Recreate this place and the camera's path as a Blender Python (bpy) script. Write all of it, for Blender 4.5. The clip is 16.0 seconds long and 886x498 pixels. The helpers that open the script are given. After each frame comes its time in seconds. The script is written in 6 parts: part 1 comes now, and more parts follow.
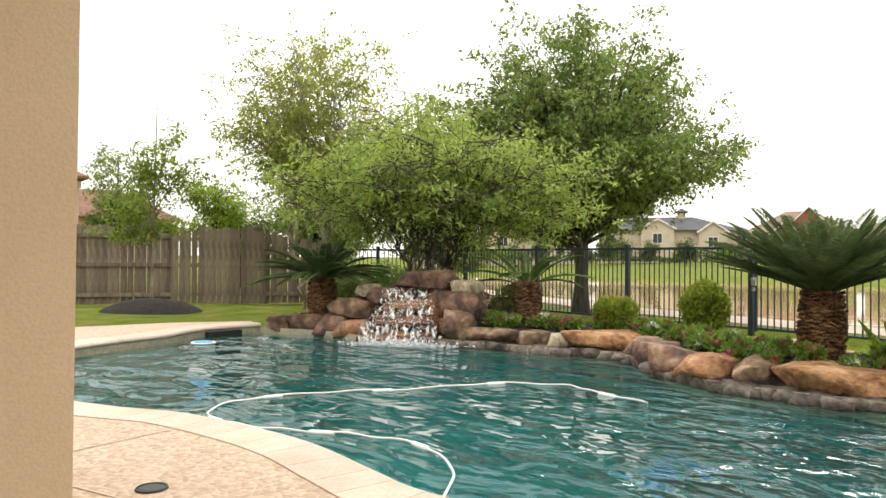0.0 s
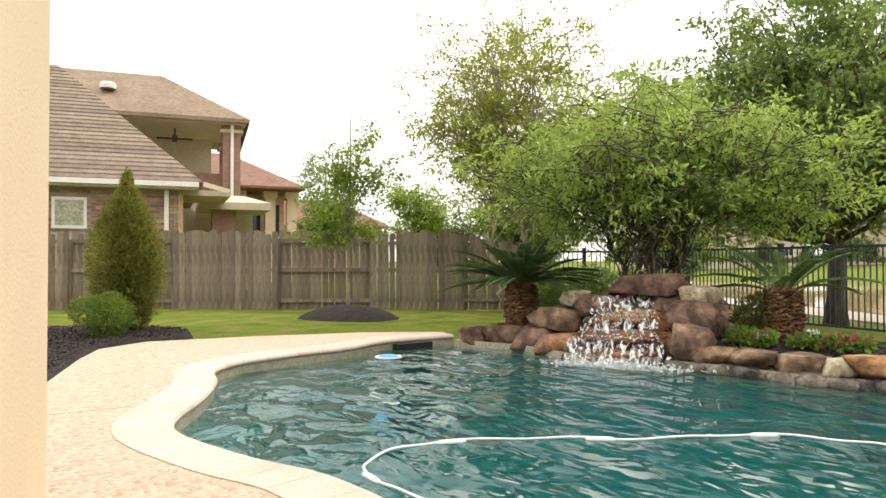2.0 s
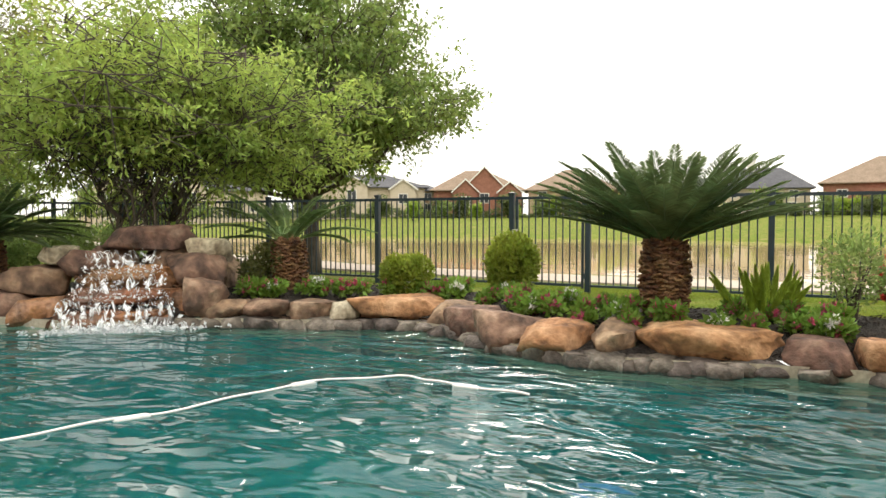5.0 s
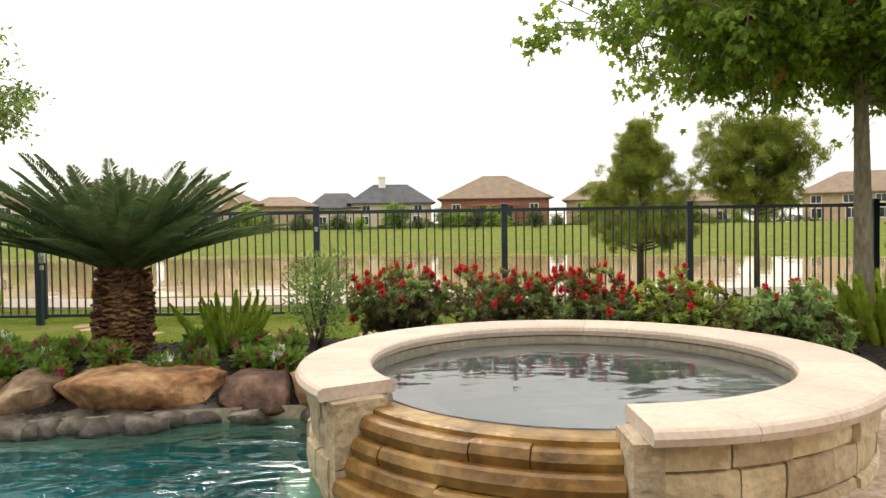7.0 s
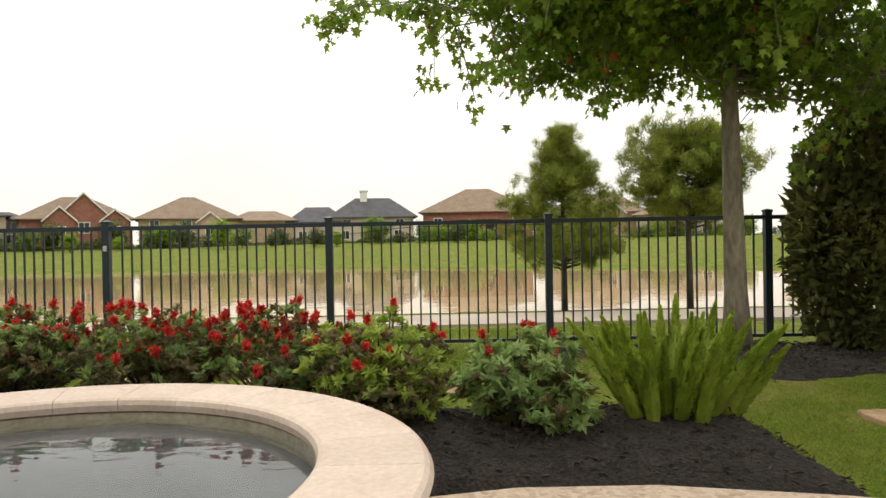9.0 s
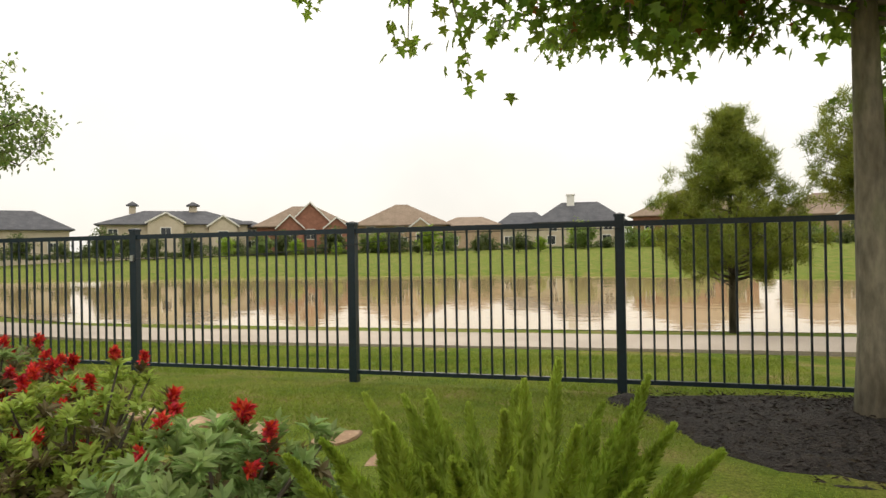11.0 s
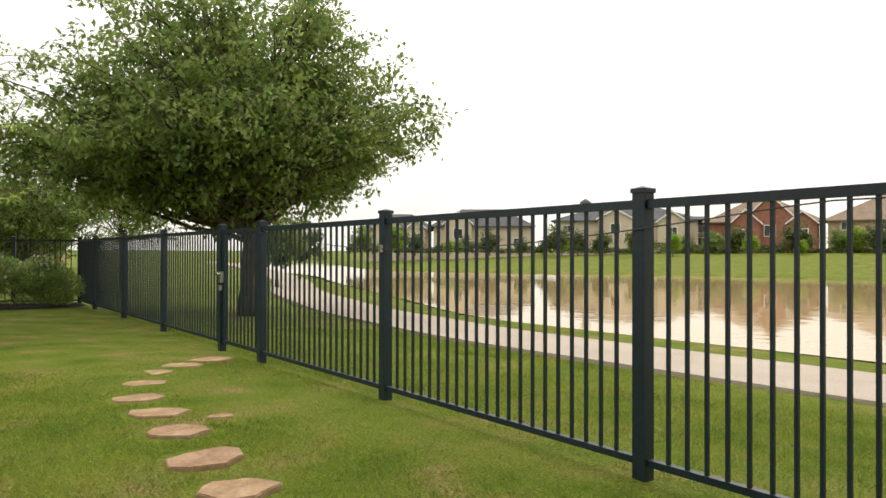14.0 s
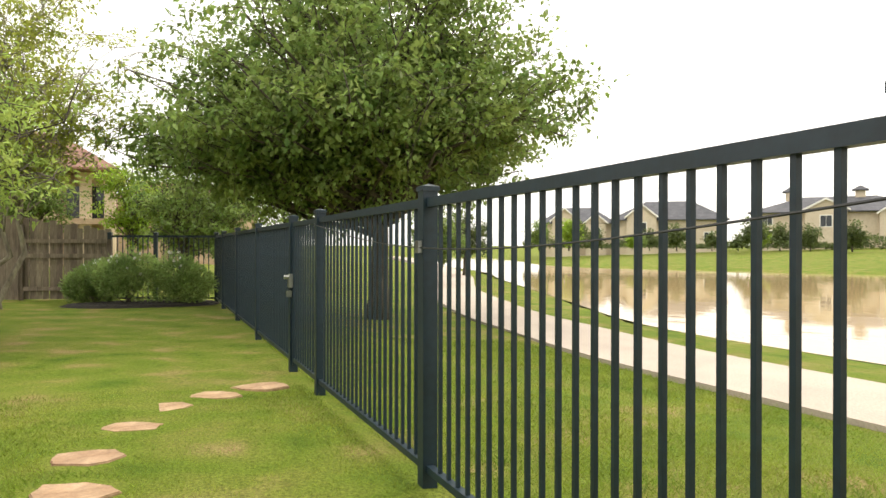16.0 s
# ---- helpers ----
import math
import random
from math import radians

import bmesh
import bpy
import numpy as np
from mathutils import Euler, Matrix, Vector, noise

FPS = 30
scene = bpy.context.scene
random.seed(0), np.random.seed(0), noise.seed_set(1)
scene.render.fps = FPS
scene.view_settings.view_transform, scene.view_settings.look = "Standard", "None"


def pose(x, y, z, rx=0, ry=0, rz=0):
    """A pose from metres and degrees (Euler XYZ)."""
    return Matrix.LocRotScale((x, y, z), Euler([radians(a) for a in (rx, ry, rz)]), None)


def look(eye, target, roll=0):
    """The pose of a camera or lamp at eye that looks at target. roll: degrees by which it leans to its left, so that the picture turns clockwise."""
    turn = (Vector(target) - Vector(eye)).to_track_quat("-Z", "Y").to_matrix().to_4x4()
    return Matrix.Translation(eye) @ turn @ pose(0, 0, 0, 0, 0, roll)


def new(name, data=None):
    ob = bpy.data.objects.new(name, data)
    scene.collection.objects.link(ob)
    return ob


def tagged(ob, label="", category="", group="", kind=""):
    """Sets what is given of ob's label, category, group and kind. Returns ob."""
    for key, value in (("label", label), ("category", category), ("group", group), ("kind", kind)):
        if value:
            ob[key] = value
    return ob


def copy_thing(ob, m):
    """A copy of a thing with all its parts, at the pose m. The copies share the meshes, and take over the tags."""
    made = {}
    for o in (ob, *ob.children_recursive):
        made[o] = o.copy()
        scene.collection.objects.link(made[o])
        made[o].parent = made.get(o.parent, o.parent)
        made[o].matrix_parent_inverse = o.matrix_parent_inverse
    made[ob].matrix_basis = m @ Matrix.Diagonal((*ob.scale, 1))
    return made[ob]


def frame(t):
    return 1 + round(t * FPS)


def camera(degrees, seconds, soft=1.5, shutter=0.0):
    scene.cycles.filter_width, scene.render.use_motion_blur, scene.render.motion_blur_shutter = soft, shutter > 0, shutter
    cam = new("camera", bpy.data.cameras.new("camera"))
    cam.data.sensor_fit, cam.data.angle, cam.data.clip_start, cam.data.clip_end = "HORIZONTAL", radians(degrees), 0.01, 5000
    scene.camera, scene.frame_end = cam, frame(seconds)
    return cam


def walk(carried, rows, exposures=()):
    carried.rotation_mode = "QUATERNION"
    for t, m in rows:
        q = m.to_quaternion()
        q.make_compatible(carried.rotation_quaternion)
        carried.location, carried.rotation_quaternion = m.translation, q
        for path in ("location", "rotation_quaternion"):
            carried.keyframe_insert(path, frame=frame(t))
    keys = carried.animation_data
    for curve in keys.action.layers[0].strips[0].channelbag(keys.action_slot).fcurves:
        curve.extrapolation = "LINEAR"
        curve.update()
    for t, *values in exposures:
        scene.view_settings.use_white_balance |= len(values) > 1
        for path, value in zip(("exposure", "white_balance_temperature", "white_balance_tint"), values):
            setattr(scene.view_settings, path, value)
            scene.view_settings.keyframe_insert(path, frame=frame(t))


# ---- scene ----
cam = camera(63.8, 16.0)
PATH = [
    (0, (0.201, 1.225, 1.18), (1.425, 2.806, 1.209), 0.5),
    (0.5, (0.516, 1.504, 1.182), (1.555, 3.213, 1.217), 0.5),
    (1, (0.735, 1.82, 1.253), (1.606, 3.621, 1.28), 0.2),
    (1.5, (0.866, 2.205, 1.229), (1.629, 4.053, 1.263), 0.0),
    (2, (0.978, 2.537, 1.154), (1.71, 4.398, 1.193), -0.1),
    (2.5, (1.0, 2.854, 1.094), (1.799, 4.687, 1.113), -0.1),
    (3, (0.977, 3.132, 1.047), (1.927, 4.892, 1.029), 0.1),
    (3.2, (0.975, 3.238, 1.048), (1.977, 4.968, 1.016), 0.1),
    (5.5, (1.049, 3.098, 1.133), (2.937, 3.751, 1.046), -0.0),
    (6, (1.287, 2.801, 1.163), (3.238, 3.233, 1.081), -0.1),
    (6.5, (1.608, 2.438, 1.16), (3.6, 2.602, 1.094), -0.7),
    (7, (1.96, 2.004, 1.165), (3.959, 2.007, 1.11), -0.8),
    (7.5, (2.348, 1.498, 1.194), (4.345, 1.396, 1.146), -1.0),
    (8, (2.705, 0.984, 1.168), (4.695, 0.783, 1.145), -1.1),
    (10.5, (4.666, -1.265, 1.214), (6.603, -0.766, 1.217), -1.0),
    (11, (5.188, -1.558, 1.2), (7.097, -0.962, 1.208), -1.0),
    (11.5, (5.73, -1.744, 1.213), (7.592, -1.013, 1.221), -0.7),
    (12, (6.266, -1.865, 1.218), (8.065, -0.989, 1.226), -0.7),
    (12.5, (6.773, -1.85, 1.193), (8.394, -0.678, 1.204), -0.4),
    (13, (7.316, -1.698, 1.173), (8.77, -0.325, 1.186), -0.4),
    (13.5, (7.779, -1.416, 1.182), (9.081, 0.101, 1.188), -0.2),
    (14, (8.262, -1.074, 1.16), (9.461, 0.526, 1.17), 0.1),
    (14.5, (8.776, -0.751, 1.159), (9.904, 0.9, 1.167), 0.0),
    (15, (9.224, -0.435, 1.12), (10.258, 1.276, 1.125), 0.2),
    (15.5, (9.653, -0.096, 1.141), (10.553, 1.69, 1.136), -0.1),
    (16, (9.992, 0.378, 1.188), (10.747, 2.23, 1.183), 0.1),
]
walk(cam, [(t, look(eye, target, roll)) for t, eye, target, roll in PATH], [(0.0, 0.4, 7100, 10), (3.0, 0.5, 7100, 10), (5.5, 0.52, 7100, 10), (8.0, 0.0, 7100, 10), (12.5, -0.14, 7100, 10), (14.0, 0.0, 7100, 10), (16.0, 0.58, 7100, 10)])

# ---- world, sun ----
world = bpy.data.worlds.new("overcast_sky")
scene.world = world
world.use_nodes = True
wn, wl = world.node_tree.nodes, world.node_tree.links
sky = wn.new("ShaderNodeTexSky")
sky.sky_type, sky.sun_disc = "NISHITA", False
sky.sun_elevation, sky.sun_rotation = radians(42), radians(70)
bright = wn.new("ShaderNodeVectorMath")
bright.operation = "SCALE"
bright.inputs["Scale"].default_value = 0.1
veil = wn.new("ShaderNodeMixRGB")
veil.inputs[0].default_value = 0.93
cloud = wn.new("ShaderNodeTexNoise")
cloud.inputs["Scale"].default_value, cloud.inputs["Detail"].default_value = 2.2, 5
crmp = wn.new("ShaderNodeValToRGB")
crmp.color_ramp.elements[0].color = (0.93, 0.945, 0.955, 1)
crmp.color_ramp.elements[1].color = (1.12, 1.12, 1.11, 1)
crmp.color_ramp.elements[0].position, crmp.color_ramp.elements[1].position = 0.35, 0.6
wl.new(cloud.outputs["Fac"], crmp.inputs[0])
wl.new(sky.outputs[0], bright.inputs[0])
wl.new(bright.outputs[0], veil.inputs[1])
wl.new(crmp.outputs[0], veil.inputs[2])
dome = wn.new("ShaderNodeTexCoord")
split = wn.new("ShaderNodeSeparateXYZ")
lift = wn.new("ShaderNodeMapRange")
lift.inputs[1].default_value, lift.inputs[2].default_value = 0.0, 1.0
lift.inputs[3].default_value, lift.inputs[4].default_value = 1.0, 2.0
overcast = wn.new("ShaderNodeVectorMath")
overcast.operation = "SCALE"
wl.new(dome.outputs["Generated"], split.inputs[0])
wl.new(split.outputs["Z"], lift.inputs[0])
wl.new(veil.outputs[0], overcast.inputs[0])
wl.new(lift.outputs[0], overcast.inputs["Scale"])
wl.new(overcast.outputs[0], wn["Background"].inputs[0])
wn["Background"].inputs[1].default_value = 1.0
sun_data = bpy.data.lights.new("sun", "SUN")
sun_data.energy, sun_data.angle, sun_data.color = 1.0, radians(15), (1, 0.96, 0.9)
sun = new("sun", sun_data)
sun.matrix_world = look((0, 0, 30), (-7.0, -2.54, 23.3))


# ---- materials ----
def mat(name, cols, scale=4.0, rough=0.8, bump=0.2, bscale=None, metal=0.0, rand=0.0, island=0.0, fine=0.35, through_light=0.0, stretch=None, spec=0.5, dist=0.02):
    m = bpy.data.materials.new(name)
    m.use_nodes = True
    n, l = m.node_tree.nodes, m.node_tree.links
    p = n["Principled BSDF"]
    p.inputs["Roughness"].default_value, p.inputs["Metallic"].default_value = rough, metal
    p.inputs["Specular IOR Level"].default_value = spec
    tc = n.new("ShaderNodeTexCoord")
    src = tc.outputs["Object"]
    if stretch:
        mp = n.new("ShaderNodeMapping")
        mp.inputs["Scale"].default_value = stretch
        l.new(src, mp.inputs[0])
        src = mp.outputs[0]
    a = n.new("ShaderNodeTexNoise")
    a.inputs["Scale"].default_value, a.inputs["Detail"].default_value = scale, 5
    l.new(src, a.inputs["Vector"])
    r = n.new("ShaderNodeValToRGB")
    el = r.color_ramp.elements
    while len(el) < len(cols):
        el.new(0.5)
    for k, c in enumerate(cols):
        el[k].position = 0.3 + 0.4 * k / max(1, len(cols) - 1)
        el[k].color = (*c, 1)
    l.new(a.outputs["Fac"], r.inputs[0])
    b = n.new("ShaderNodeTexNoise")
    b.inputs["Scale"].default_value, b.inputs["Detail"].default_value = bscale or scale * 8, 4
    l.new(src, b.inputs["Vector"])
    hs = n.new("ShaderNodeHueSaturation")
    l.new(r.outputs[0], hs.inputs["Color"])
    mr = n.new("ShaderNodeMapRange")
    mr.inputs[1].default_value, mr.inputs[2].default_value = 0.3, 0.7
    mr.inputs[3].default_value, mr.inputs[4].default_value = 1 - fine, 1 + fine
    l.new(b.outputs["Fac"], mr.inputs[0])
    val = mr.outputs[0]
    if rand or island:
        if rand:
            info = n.new("ShaderNodeObjectInfo")
            o = info.outputs["Random"]
        else:
            info = n.new("ShaderNodeNewGeometry")
            o = info.outputs["Random Per Island"]
        m2 = n.new("ShaderNodeMapRange")
        m2.inputs[3].default_value, m2.inputs[4].default_value = 1 - (rand or island), 1 + (rand or island)
        l.new(o, m2.inputs[0])
        mu = n.new("ShaderNodeMath")
        mu.operation = "MULTIPLY"
        l.new(val, mu.inputs[0])
        l.new(m2.outputs[0], mu.inputs[1])
        val = mu.outputs[0]
        m3 = n.new("ShaderNodeMapRange")
        m3.inputs[3].default_value, m3.inputs[4].default_value = 0.5 - 0.06 * (rand or island), 0.5 + 0.05 * (rand or island)
        l.new(o, m3.inputs[0])
        l.new(m3.outputs[0], hs.inputs["Hue"])
    l.new(val, hs.inputs["Value"])
    l.new(hs.outputs[0], p.inputs["Base Color"])
    if bump:
        bp = n.new("ShaderNodeBump")
        bp.inputs["Strength"].default_value, bp.inputs["Distance"].default_value = bump, dist
        l.new(b.outputs["Fac"], bp.inputs["Height"])
        l.new(bp.outputs[0], p.inputs["Normal"])
    if through_light:
        tr = n.new("ShaderNodeBsdfTranslucent")
        mx = n.new("ShaderNodeMixShader")
        mx.inputs[0].default_value = through_light
        l.new(hs.outputs[0], tr.inputs[0])
        l.new(p.outputs[0], mx.inputs[1])
        l.new(tr.outputs[0], mx.inputs[2])
        l.new(mx.outputs[0], n["Material Output"].inputs[0])
    return m


def leafmat(name, dark, light, rough=0.5, island=0.24, tl=0.3):
    dark, light = (tuple(min(0.6, c * k) for c, k in zip(q, (1.75, 1.6, 1.2))) for q in (dark, light))
    tl = min(0.55, tl + 0.18)
    return mat(name, [dark, light], scale=1.6, rough=rough, bump=0, island=island, fine=0.2, through_light=tl, spec=0.35)


LAWN = mat("lawn_grass", [(0.075, 0.125, 0.013), (0.12, 0.165, 0.02), (0.155, 0.175, 0.032), (0.24, 0.19, 0.075)], scale=1.7, rough=0.95, bump=0.7, bscale=55, fine=0.4, spec=0.1, dist=0.04)
BLADE = leafmat("grass_blade", (0.075, 0.13, 0.018), (0.155, 0.2, 0.04), tl=0.3)
STUCCO = mat("stucco", [(0.62, 0.49, 0.34), (0.67, 0.54, 0.38)], scale=1.5, rough=0.9, bump=0.15, bscale=90, fine=0.06)
COPING = mat("coping_travertine", [(0.5, 0.395, 0.32), (0.57, 0.47, 0.395), (0.52, 0.4, 0.325)], scale=2.5, rough=0.75, bump=0.15, bscale=45, fine=0.1, rand=0.08)
JOINT = mat("joint_mortar", [(0.42, 0.34, 0.25), (0.5, 0.42, 0.32)], scale=3, rough=0.9, bump=0.2, fine=0.1)
PLASTER = mat("pool_plaster", [(0.001, 0.145, 0.152), (0.004, 0.195, 0.198)], scale=0.7, rough=0.9, bump=0.1, fine=0.1)
WATERLINE = mat("waterline_tile", [(0.3, 0.27, 0.2), (0.42, 0.37, 0.28)], scale=4, rough=0.4, bump=0.1, fine=0.2)
BOULDER = mat("sandstone_boulder", [(0.045, 0.028, 0.02), (0.13, 0.078, 0.052), (0.23, 0.14, 0.09), (0.36, 0.25, 0.17)], scale=4.5, rough=0.85, bump=0.6, bscale=14, fine=0.35, rand=0.28, dist=0.05)
ORANGE = mat("orange_sandstone", [(0.12, 0.055, 0.028), (0.32, 0.155, 0.07), (0.46, 0.27, 0.15)], scale=4, rough=0.85, bump=0.6, bscale=16, fine=0.3, rand=0.1, dist=0.05)
PALE = mat("lichen_pale_stone", [(0.2, 0.15, 0.1), (0.45, 0.38, 0.27), (0.5, 0.45, 0.34)], scale=6, rough=0.9, bump=0.5, bscale=22, fine=0.3, rand=0.1, dist=0.04)
WETROCK = mat("wet_stone", [(0.06, 0.035, 0.025), (0.2, 0.1, 0.055), (0.36, 0.16, 0.07)], scale=3, rough=0.25, bump=0.5, bscale=18, fine=0.35, rand=0.25, dist=0.04)
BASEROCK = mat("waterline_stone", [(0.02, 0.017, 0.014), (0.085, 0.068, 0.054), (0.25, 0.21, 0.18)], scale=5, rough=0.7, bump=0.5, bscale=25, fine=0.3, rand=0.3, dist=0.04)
MULCH = mat("dark_mulch", [(0.012, 0.009, 0.007), (0.035, 0.026, 0.02)], scale=9, rough=0.95, bump=1.0, bscale=50, fine=0.6, dist=0.06)
CHIP = mat("mulch_chip", [(0.014, 0.01, 0.008), (0.05, 0.035, 0.025)], scale=5, rough=0.9, bump=0, island=0.6)
IRON = mat("black_iron_paint", [(0.004, 0.015, 0.024), (0.008, 0.022, 0.034)], scale=3, rough=0.45, bump=0.05, fine=0.2)
STEEL = mat("latch_steel", [(0.5, 0.5, 0.48), (0.6, 0.6, 0.58)], scale=9, rough=0.3, bump=0.05, metal=1.0, fine=0.1)
BLACKP = mat("black_plastic", [(0.01, 0.01, 0.01), (0.02, 0.02, 0.02)], scale=9, rough=0.5, bump=0.05)
WOOD = mat("weathered_cedar", [(0.12, 0.095, 0.068), (0.2, 0.16, 0.118), (0.25, 0.2, 0.15)], scale=1.6, rough=0.9, bump=0.4, bscale=10, fine=0.25, rand=0.25, stretch=(6, 6, 0.7))
PALEWOOD = mat("pale_post_wood", [(0.3, 0.22, 0.12), (0.4, 0.3, 0.18)], scale=2, rough=0.9, bump=0.2, stretch=(5, 5, 0.6))
FLAG = mat("flagstone", [(0.26, 0.155, 0.085), (0.35, 0.225, 0.13), (0.42, 0.29, 0.18)], scale=5, rough=0.9, bump=0.4, bscale=30, fine=0.2, rand=0.1)
CONCRETE = mat("path_concrete", [(0.37, 0.31, 0.255), (0.44, 0.375, 0.31)], scale=1.2, rough=0.9, bump=0.2, bscale=40, fine=0.12)
BARK = mat("brown_bark", [(0.05, 0.04, 0.03), (0.11, 0.09, 0.07)], scale=5, rough=0.95, bump=0.8, bscale=18, fine=0.4, stretch=(1, 1, 0.25), dist=0.04)
MAPLEBARK = mat("grey_maple_bark", [(0.13, 0.11, 0.075), (0.24, 0.21, 0.155), (0.19, 0.19, 0.11)], scale=5, rough=0.95, bump=0.6, bscale=26, fine=0.3, stretch=(1, 1, 0.35), dist=0.03)
SAGOBARK = mat("sago_trunk", [(0.05, 0.028, 0.016), (0.17, 0.08, 0.035), (0.26, 0.15, 0.08)], scale=9, rough=0.95, bump=0.8, bscale=30, fine=0.5, island=0.3, dist=0.05)
SPASTONE = mat("spa_travertine", [(0.36, 0.27, 0.16), (0.52, 0.42, 0.28), (0.58, 0.49, 0.36)], scale=3, rough=0.85, bump=0.6, bscale=22, fine=0.2, rand=0.22, dist=0.04)
WETSTEP = mat("wet_golden_step", [(0.13, 0.065, 0.018), (0.25, 0.135, 0.036), (0.36, 0.22, 0.075)], scale=5, rough=0.4, bump=0.5, bscale=14, fine=0.3, rand=0.1, dist=0.03)
HOSE = mat("white_hose", [(0.75, 0.76, 0.75), (0.82, 0.82, 0.8)], scale=9, rough=0.4, bump=0.05, fine=0.05)
BLUEP = mat("blue_plastic", [(0.05, 0.3, 0.6), (0.1, 0.4, 0.7)], scale=9, rough=0.35, bump=0.05)
BRICK = mat("far_brick", [(0.3, 0.19, 0.13), (0.4, 0.27, 0.19)], scale=3, rough=0.9, bump=0.2, rand=0.35, fine=0.2)
MORTAR = mat("brick_mortar", [(0.36, 0.31, 0.25), (0.42, 0.37, 0.3)], scale=4, rough=0.95, bump=0.2, fine=0.1)
CREAM = mat("cream_stucco", [(0.5, 0.42, 0.31), (0.58, 0.5, 0.38)], scale=1.2, rough=0.9, bump=0.1, fine=0.08)
TANB = mat("tan_brick", [(0.4, 0.28, 0.18), (0.5, 0.37, 0.25)], scale=2.5, rough=0.9, bump=0.15, fine=0.15)
REDB = mat("red_brick", [(0.24, 0.1, 0.065), (0.33, 0.15, 0.1)], scale=2.5, rough=0.9, bump=0.15, fine=0.2)
WHITEP = mat("white_paint", [(0.7, 0.68, 0.63), (0.78, 0.76, 0.7)], scale=3, rough=0.6, bump=0.05, fine=0.05)
SHINGLE = mat("brown_shingle", [(0.17, 0.125, 0.095), (0.25, 0.19, 0.15)], scale=4, rough=0.95, bump=0.3, rand=0.2, fine=0.3)
ROOFTAN = mat("tan_roof", [(0.2, 0.145, 0.1), (0.27, 0.2, 0.145)], scale=1.2, rough=0.95, bump=0.3, bscale=7, fine=0.2)
ROOFGREY = mat("grey_roof", [(0.06, 0.062, 0.07), (0.1, 0.1, 0.11)], scale=1.2, rough=0.95, bump=0.3, bscale=7, fine=0.2)
ROOFRED = mat("red_brown_roof", [(0.17, 0.085, 0.06), (0.24, 0.13, 0.095)], scale=1.2, rough=0.95, bump=0.3, bscale=7, fine=0.2)
DARKWIN = mat("dark_window_glass", [(0.02, 0.025, 0.03), (0.04, 0.045, 0.05)], scale=2, rough=0.08, bump=0, fine=0.1)
FOAM = mat("white_foam", [(0.75, 0.78, 0.8), (0.9, 0.92, 0.93)], scale=12, rough=0.4, bump=0.5, bscale=50, fine=0.08, through_light=0.3)
L_OAK = leafmat("oak_leaf", (0.065, 0.12, 0.042), (0.16, 0.225, 0.078))
L_MAPLE = leafmat("maple_leaf", (0.07, 0.14, 0.025), (0.165, 0.25, 0.045), tl=0.42)
L_MRED = leafmat("reddish_maple_leaf", (0.13, 0.045, 0.015), (0.2, 0.1, 0.03), tl=0.3)
L_AIRY = leafmat("yellow_green_leaf", (0.12, 0.17, 0.035), (0.24, 0.28, 0.07), tl=0.35)
L_VITEX = leafmat("soft_green_leaf", (0.12, 0.19, 0.06), (0.25, 0.34, 0.11), tl=0.5)
L_SAP = leafmat("sapling_leaf", (0.08, 0.14, 0.025), (0.17, 0.24, 0.05), tl=0.35)
L_PINE = leafmat("pine_needle", (0.075, 0.115, 0.022), (0.18, 0.22, 0.05), tl=0.3)
L_BOX = leafmat("boxwood_leaf", (0.05, 0.1, 0.02), (0.14, 0.19, 0.04), tl=0.2)
L_CYP = leafmat("cypress_leaf", (0.075, 0.1, 0.025), (0.19, 0.19, 0.06), tl=0.3)
L_SAGO = leafmat("sago_leaf", (0.03, 0.062, 0.03), (0.1, 0.15, 0.08), rough=0.36, tl=0.15)
L_SAGO2 = leafmat("pale_sago_leaf", (0.05, 0.1, 0.045), (0.13, 0.2, 0.1), rough=0.4, tl=0.15)
L_FERN = leafmat("fern_leaf", (0.15, 0.25, 0.035), (0.29, 0.42, 0.09), tl=0.45, island=0.12)
L_BOTTLE = leafmat("shrub_leaf", (0.075, 0.13, 0.05), (0.2, 0.29, 0.12), tl=0.35)
L_YOUNG = leafmat("young_shrub_leaf", (0.13, 0.2, 0.04), (0.27, 0.36, 0.1), tl=0.35)
L_BLUE = leafmat("blue_green_leaf", (0.1, 0.18, 0.075), (0.24, 0.34, 0.16), tl=0.3)
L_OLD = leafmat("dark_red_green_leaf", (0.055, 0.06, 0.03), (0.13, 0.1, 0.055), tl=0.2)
L_FLOW = leafmat("bedding_leaf", (0.055, 0.12, 0.025), (0.15, 0.26, 0.06), tl=0.3)
L_DARK = leafmat("dark_hedge_leaf", (0.035, 0.045, 0.018), (0.1, 0.115, 0.045), tl=0.2)
L_FAR = leafmat("far_tree_leaf", (0.035, 0.058, 0.025), (0.085, 0.115, 0.045), tl=0.2)
L_BRIGHT = leafmat("bright_tree_leaf", (0.09, 0.16, 0.02), (0.2, 0.3, 0.05), tl=0.3)
L_CLIP = leafmat("clipped_boxwood_leaf", (0.09, 0.14, 0.025), (0.2, 0.25, 0.05), tl=0.3)
RED = mat("red_flower", [(0.5, 0.015, 0.012), (0.68, 0.05, 0.035)], scale=9, rough=0.6, bump=0, island=0.25, through_light=0.2)
PINK = mat("pink_flower", [(0.5, 0.07, 0.16), (0.65, 0.14, 0.25)], scale=9, rough=0.6, bump=0, island=0.3, through_light=0.2)
WHITEF = mat("white_flower", [(0.75, 0.74, 0.7), (0.85, 0.84, 0.8)], scale=9, rough=0.6, bump=0, island=0.1, through_light=0.2)


